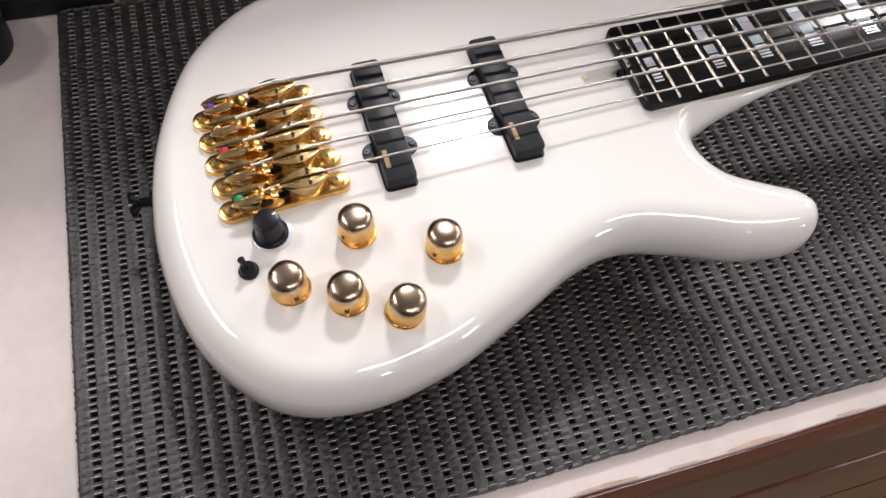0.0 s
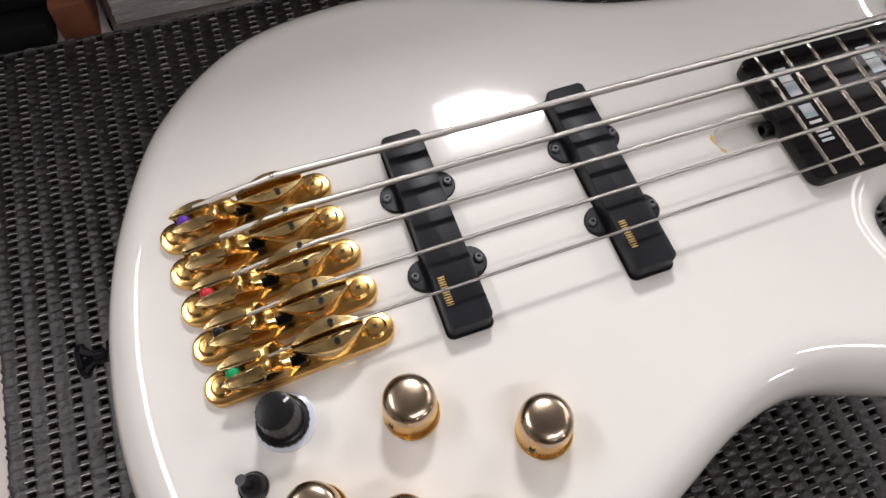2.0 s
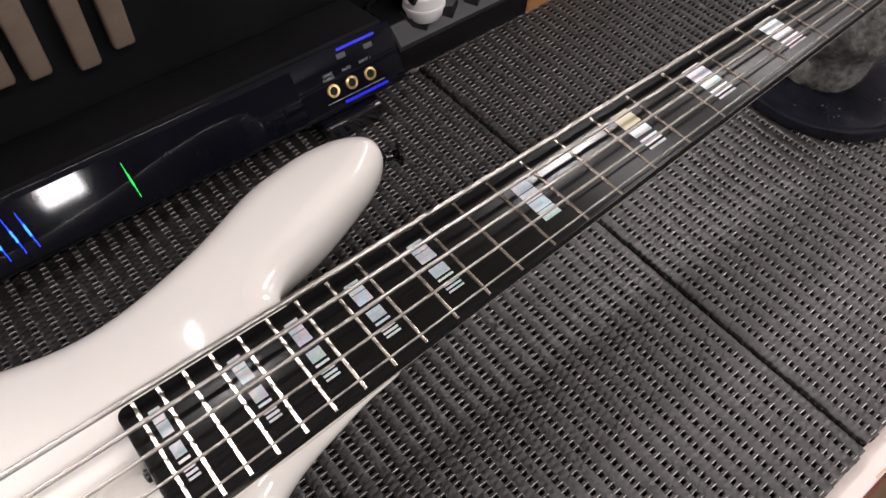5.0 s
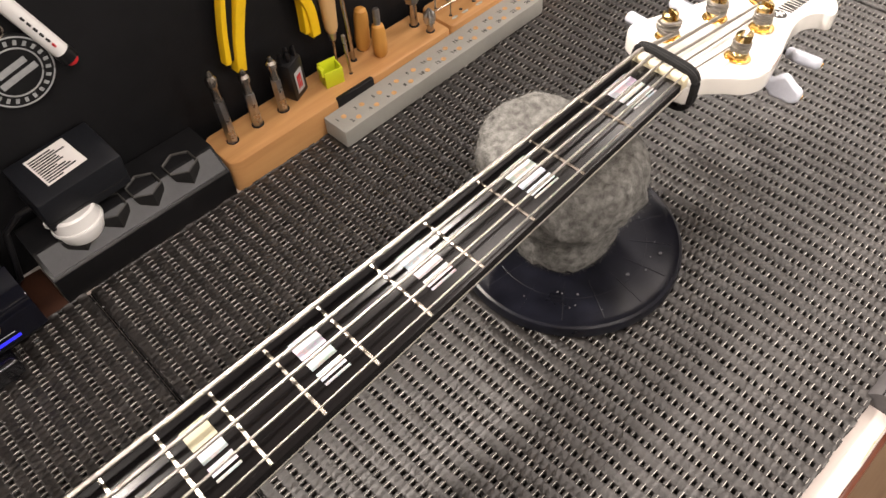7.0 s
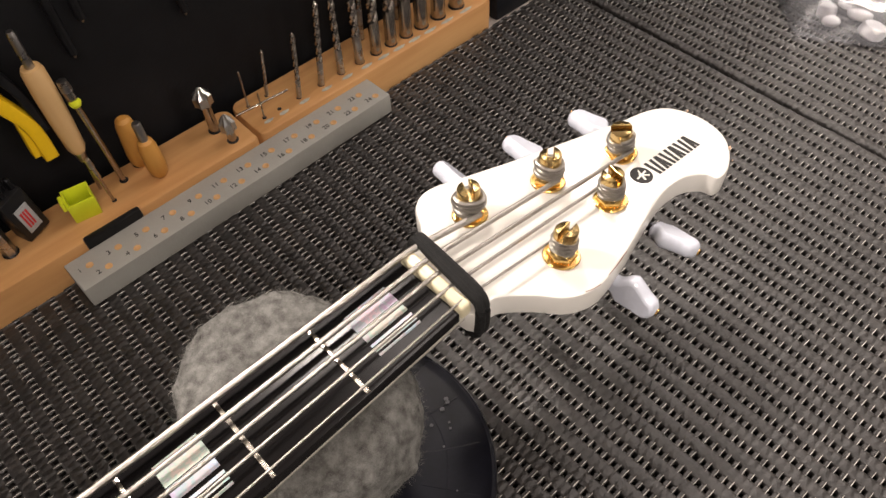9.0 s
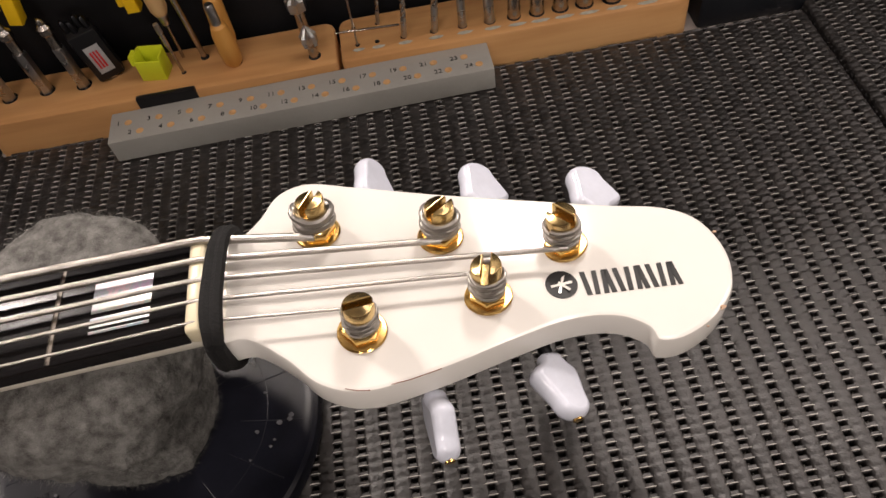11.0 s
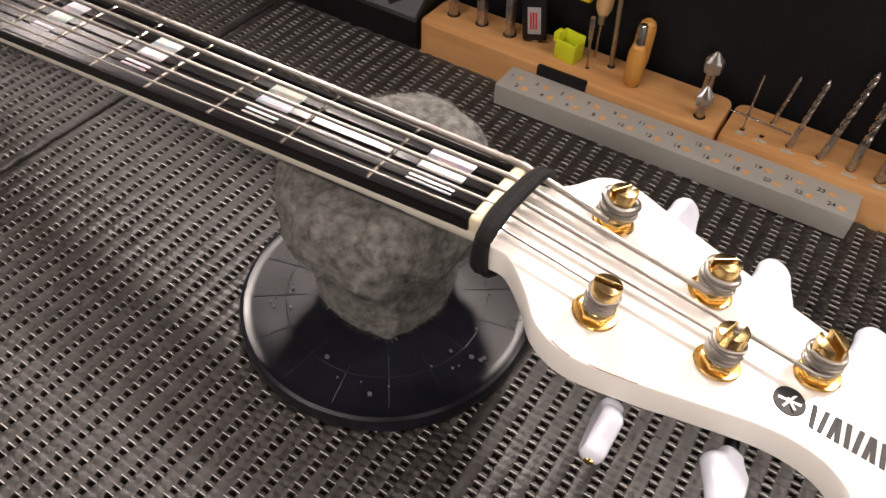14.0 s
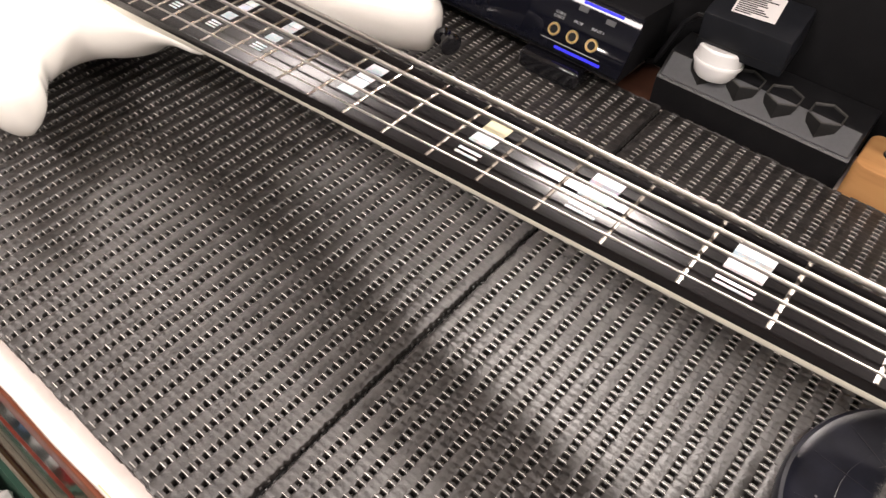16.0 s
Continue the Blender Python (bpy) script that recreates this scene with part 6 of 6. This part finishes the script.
for k, (xa, xb, y) in enumerate(((-0.060, -0.024, 0.2440), (-0.056, -0.030, 0.2415), (-0.062, -0.028, 0.2468))):
    part("print_bar", box(xa, xb, y, y + (0.0011 if k < 2 else 0.0007), zc, zc + 0.0003), M_GREYINK, cb, "grey printed bar")
part("picture", box(-0.0725, 0.0200, 0.2610, 0.2785, zc, zc + 0.0003), M_INK, cb, "black printed area")
part("picture", prism([(0.0010 + 0.0135 * math.cos(a), 0.2478 + 0.0062 * math.sin(a)) for a in (2 * math.pi * k / 24 for k in range(24))], zc, zc + 0.0004), M_BROWN, cb, "dark brown printed oval")
gl = thing("glue_bottle", (0.036, 0.2495, TOP), "small glue bottle with red and blue label, black ribbed cap", "glue bottle")
at = pose(0.0385, 0.2500, TOP, 0, 0, 0) @ Matrix.Scale(0.82, 4)
part("bottle", lathe([(0.0105, 0), (0.0125, 0.0012), (0.0128, 0.004), (0.0128, 0.040), (0.0110, 0.044), (0, 0.044)], 36, at), M_FROST, gl)
for z0, z1, mat in ((0.010, 0.016, M_NAVY), (0.016, 0.0225, M_RED), (0.0225, 0.030, M_NAVY), (0.030, 0.0385, M_RED)):
    part("label_band", lathe([(0.0129, z0), (0.0132, z0 + 0.0002), (0.0132, z1), (0.0129, z1)], 36, at), mat, gl, "printed label band")
for z, w in ((0.0195, 1.0), (0.0262, 0.8), (0.0345, 1.1)):
    for k in range(7):
        a = -90 + (k - 3) * 12 * w
        part("print_bar", box(-0.0010, 0.0010, -0.0003, 0.0003, z - 0.0016, z + 0.0016, 0, 1, at @ pose(0.0133 * math.cos(radians(a)), 0.0133 * math.sin(radians(a)), 0, 0, 0, a + 90)), M_WPLAST, gl, "white printed bar")
prof = [(0.0100, 0.0435)]
for k in range(14):
    r = 0.0098 - 0.00018 * k
    prof += [(r, 0.0450 + 0.0036 * k), (r + 0.0008, 0.0458 + 0.0036 * k), (r + 0.0008, 0.0472 + 0.0036 * k), (r, 0.0480 + 0.0036 * k)]
prof += [(0.0060, 0.0965), (0, 0.0965)]
part("cap", lathe(prof, 28, at), M_BLACKPL, gl, "black ribbed cap", angle=25)
jar = thing("clear_jar", (0.050, 0.272, TOP), "empty clear plastic tube beside the glue bottle", "clear tube")
part("tube_wall", lathe([(0.0088, 0), (0.0095, 0.001), (0.0098, 0.085), (0.0108, 0.086), (0.0108, 0.090), (0.0098, 0.090), (0.0090, 0.084), (0.0085, 0.002), (0, 0.002)], 32, pose(0.0640, 0.2690, TOP)), M_CLEAR, jar)

tray = thing("tool_tray", (-0.16, 0.25, TOP), "flat black tool tray at the back of the bench", "tool tray")
part("tray_floor", box(-0.30, -0.108, 0.2345, 0.2805, TOP, TOP + 0.006, 0.002), M_BLACKPL, tray)
part("tray_lip", box(-0.30, -0.108, 0.2300, 0.2345, TOP, 0.012, 0.002), M_BLACKPL, tray)
part("tray_wall", box(-0.30, -0.108, 0.2600, 0.2800, TOP + 0.0062, 0.050, 0.003), M_BLACKPL, tray)
solo("wood_offcut", box(-0.104, -0.083, 0.2320, 0.270, TOP, 0.020, 0.001), M_BROWN, "small reddish-brown wooden offcut", "wood offcut", (-0.094, 0.25, TOP))
sp = thing("cable_spool", (-0.21, 0.19, TOP), "round matt black spool standing on the white bench", "spool")
part("drum", lathe([(0.026, 0), (0.030, 0.002), (0.031, 0.008), (0.031, 0.034), (0.028, 0.040), (0.018, 0.041), (0.016, 0.030), (0, 0.030)], 48, pose(-0.2130, 0.2030, TOP)), M_SATIN, sp)
part("rim", lathe([(0.0315, 0.028), (0.0335, 0.031), (0.0335, 0.036), (0.0310, 0.040)], 48, pose(-0.2130, 0.2030, TOP)), M_SATIN, sp)

# ---- right end: edge padding and a bag of parts ----
pad = []
for k in range(60):
    x = 0.838 + k * 0.84 / 59
    pad.append((x, -0.2150 + 0.0016 * noise.noise((x * 9, 0, 2)), TOP + 0.0010 + 0.0014 * noise.noise((x * 14, 3, 2))))
foam = thing("edge_padding", (1.2, -0.215, TOP), "worn grey foam padding along the bench edge", "edge padding")
part("foam_tube", tube(pad, 0.0165, 16), M_PAD, foam)
part("seam", tube([(x, y + 0.0085, z + 0.0142) for x, y, z in pad], 0.0005, 6), M_MATBASE, foam, "dark lengthwise seam")
cbx = thing("corner_box", (1.2, 0.255, TOP), "black plastic box with a lid beside the drill rack", "box")
part("body", box(1.147, 1.259, 0.2340, 0.2790, TOP, 0.0262, 0.003), M_SATIN, cbx)
part("lid", box(1.146, 1.260, 0.2330, 0.2800, 0.0265, 0.0350, 0.003), M_SATIN, cbx)
bag = thing("parts_bag", (1.34, 0.03, 0), "milky plastic bag holding white knobs and small parts", "parts bag")
BAG = Matrix.Translation((1.3620, 0.0280, 0.0004)) @ Matrix(((0.72, 0.55, 0, 0), (0.69, -0.84, 0, 0), (0, 0, 1, 0), (0, 0, 0, 1)))
bm = bmesh.new()
bmesh.ops.create_grid(bm, x_segments=34, y_segments=34, size=0.5)
for v in bm.verts:
    u, w = v.co.x, v.co.y
    x, y = u * 0.112, w * 0.124
    h = 0.021 * max(0, 1 - (2 * abs(u)) ** 4) * max(0, 1 - (2 * abs(w)) ** 4) + 0.0045 * noise.noise((x * 55, y * 55, 5)) * (1 - max(abs(u), abs(w)) * 1.5)
    v.co = BAG @ Vector((x * (1 - 0.04 * (2 * w) ** 2), y * (1 - 0.04 * (2 * u) ** 2), max(0.0006, h + 0.0015)))
part("film", bm, M_BAGFILM, bag, "crinkled milky plastic film", angle=60)
for k, (x, y, r, h) in enumerate(((1.337, 0.041, 0.0085, 0.009), (1.327, 0.031, 0.0078, 0.005), (1.333, 0.000, 0.0105, 0.010), (1.352, 0.052, 0.0065, 0.006), (1.356, 0.018, 0.0095, 0.008), (1.346, -0.014, 0.007, 0.006), (1.371, 0.036, 0.0085, 0.007))):
    part("loose_knob", lathe([(r * 0.8, 0), (r, 0.002), (r, h * 0.7), (r * 0.86, h), (r * 0.5, h + 0.0016), (0, h + 0.0018)], 24, pose(x, y, 0.0014, 9 * (k % 3 - 1), 6, 0)), M_WPLAST if k != 5 else M_BRASS, bag, "small white plastic knob")

# ---- on the floor before the bench: a tub of scraps ----
solo("floor_board", box(-0.46, 0.060, -0.56, -0.246, -0.8998, -0.862, 0.006), M_CREAM, "cream painted board lying on the floor", "board", (-0.2, -0.4, -0.9))
solo("foot_block", box(0.086, 0.165, -0.300, -0.2455, -0.8998, -0.800, 0.003), M_LEATHER, "dark brown wooden block standing on the floor", "wooden block", (0.1, -0.27, -0.9))
tub = thing("scrap_tub", (-0.2, -0.41, -0.8616), "green plastic tub heaped with scraps on the floor", "tub")
bm = bmesh.new()
loops = []
for grow, z in ((-0.030, -0.8614), (0.0, -0.715), (0.006, -0.712), (0.006, -0.700), (-0.002, -0.698), (-0.005, -0.716), (-0.033, -0.856)):
    x0, x1, y0, y1 = -0.42 - grow, 0.040 + grow, -0.530 - grow, -0.256 + grow
    ring = []
    for cx, cy, a0 in ((x1 - 0.05, y1 - 0.05, 0), (x0 + 0.05, y1 - 0.05, 90), (x0 + 0.05, y0 + 0.05, 180), (x1 - 0.05, y0 + 0.05, 270)):
        for k in range(6):
            a = radians(a0 + k * 18)
            ring.append(bm.verts.new((cx + 0.05 * math.cos(a), cy + 0.05 * math.sin(a), z)))
    loops.append(ring)
for a, b in zip(loops, loops[1:]):
    for k in range(24):
        bm.faces.new((a[k], a[(k + 1) % 24], b[(k + 1) % 24], b[k]))
bm.faces.new(loops[-1])
bm.faces.new(loops[0])
part("shell", bm, M_GREEN, tub, "green plastic shell with a rolled rim")
part("filling", box(-0.375, 0.000, -0.490, -0.296, -0.8555, -0.755, 0.02), M_PAPER, tub, "white paper scraps")
rnd = random.Random(5)
for i in range(9):
    for j in range(5):
        r = rnd.uniform(0.022, 0.034)
        bm = bmesh.new()
        bmesh.ops.create_icosphere(bm, subdivisions=2, radius=r)
        for v in bm.verts:
            v.co *= 0.8 + 0.55 * noise.noise(v.co * 45 + Vector((i * 3.1, j * 5.7, 0)))
        x, y = -0.332 + i * 0.040, -0.462 + j * 0.042
        bmesh.ops.transform(bm, matrix=pose(x, y, -0.722, rnd.uniform(0, 360), rnd.uniform(0, 360), 0), verts=bm.verts)
        tone, what = rnd.choice(((M_BLUECLOTH, "pale blue"), (M_WPLAST, "white"), (M_PAPER, "white"), (M_RED, "red"), (M_BLUECLOTH, "pale blue")))
        solo("crumpled_scrap", bm, tone, what + " crumpled scrap in the green tub", "scrap", (x, y, -0.755), "scraps in the tub", smooth=False)
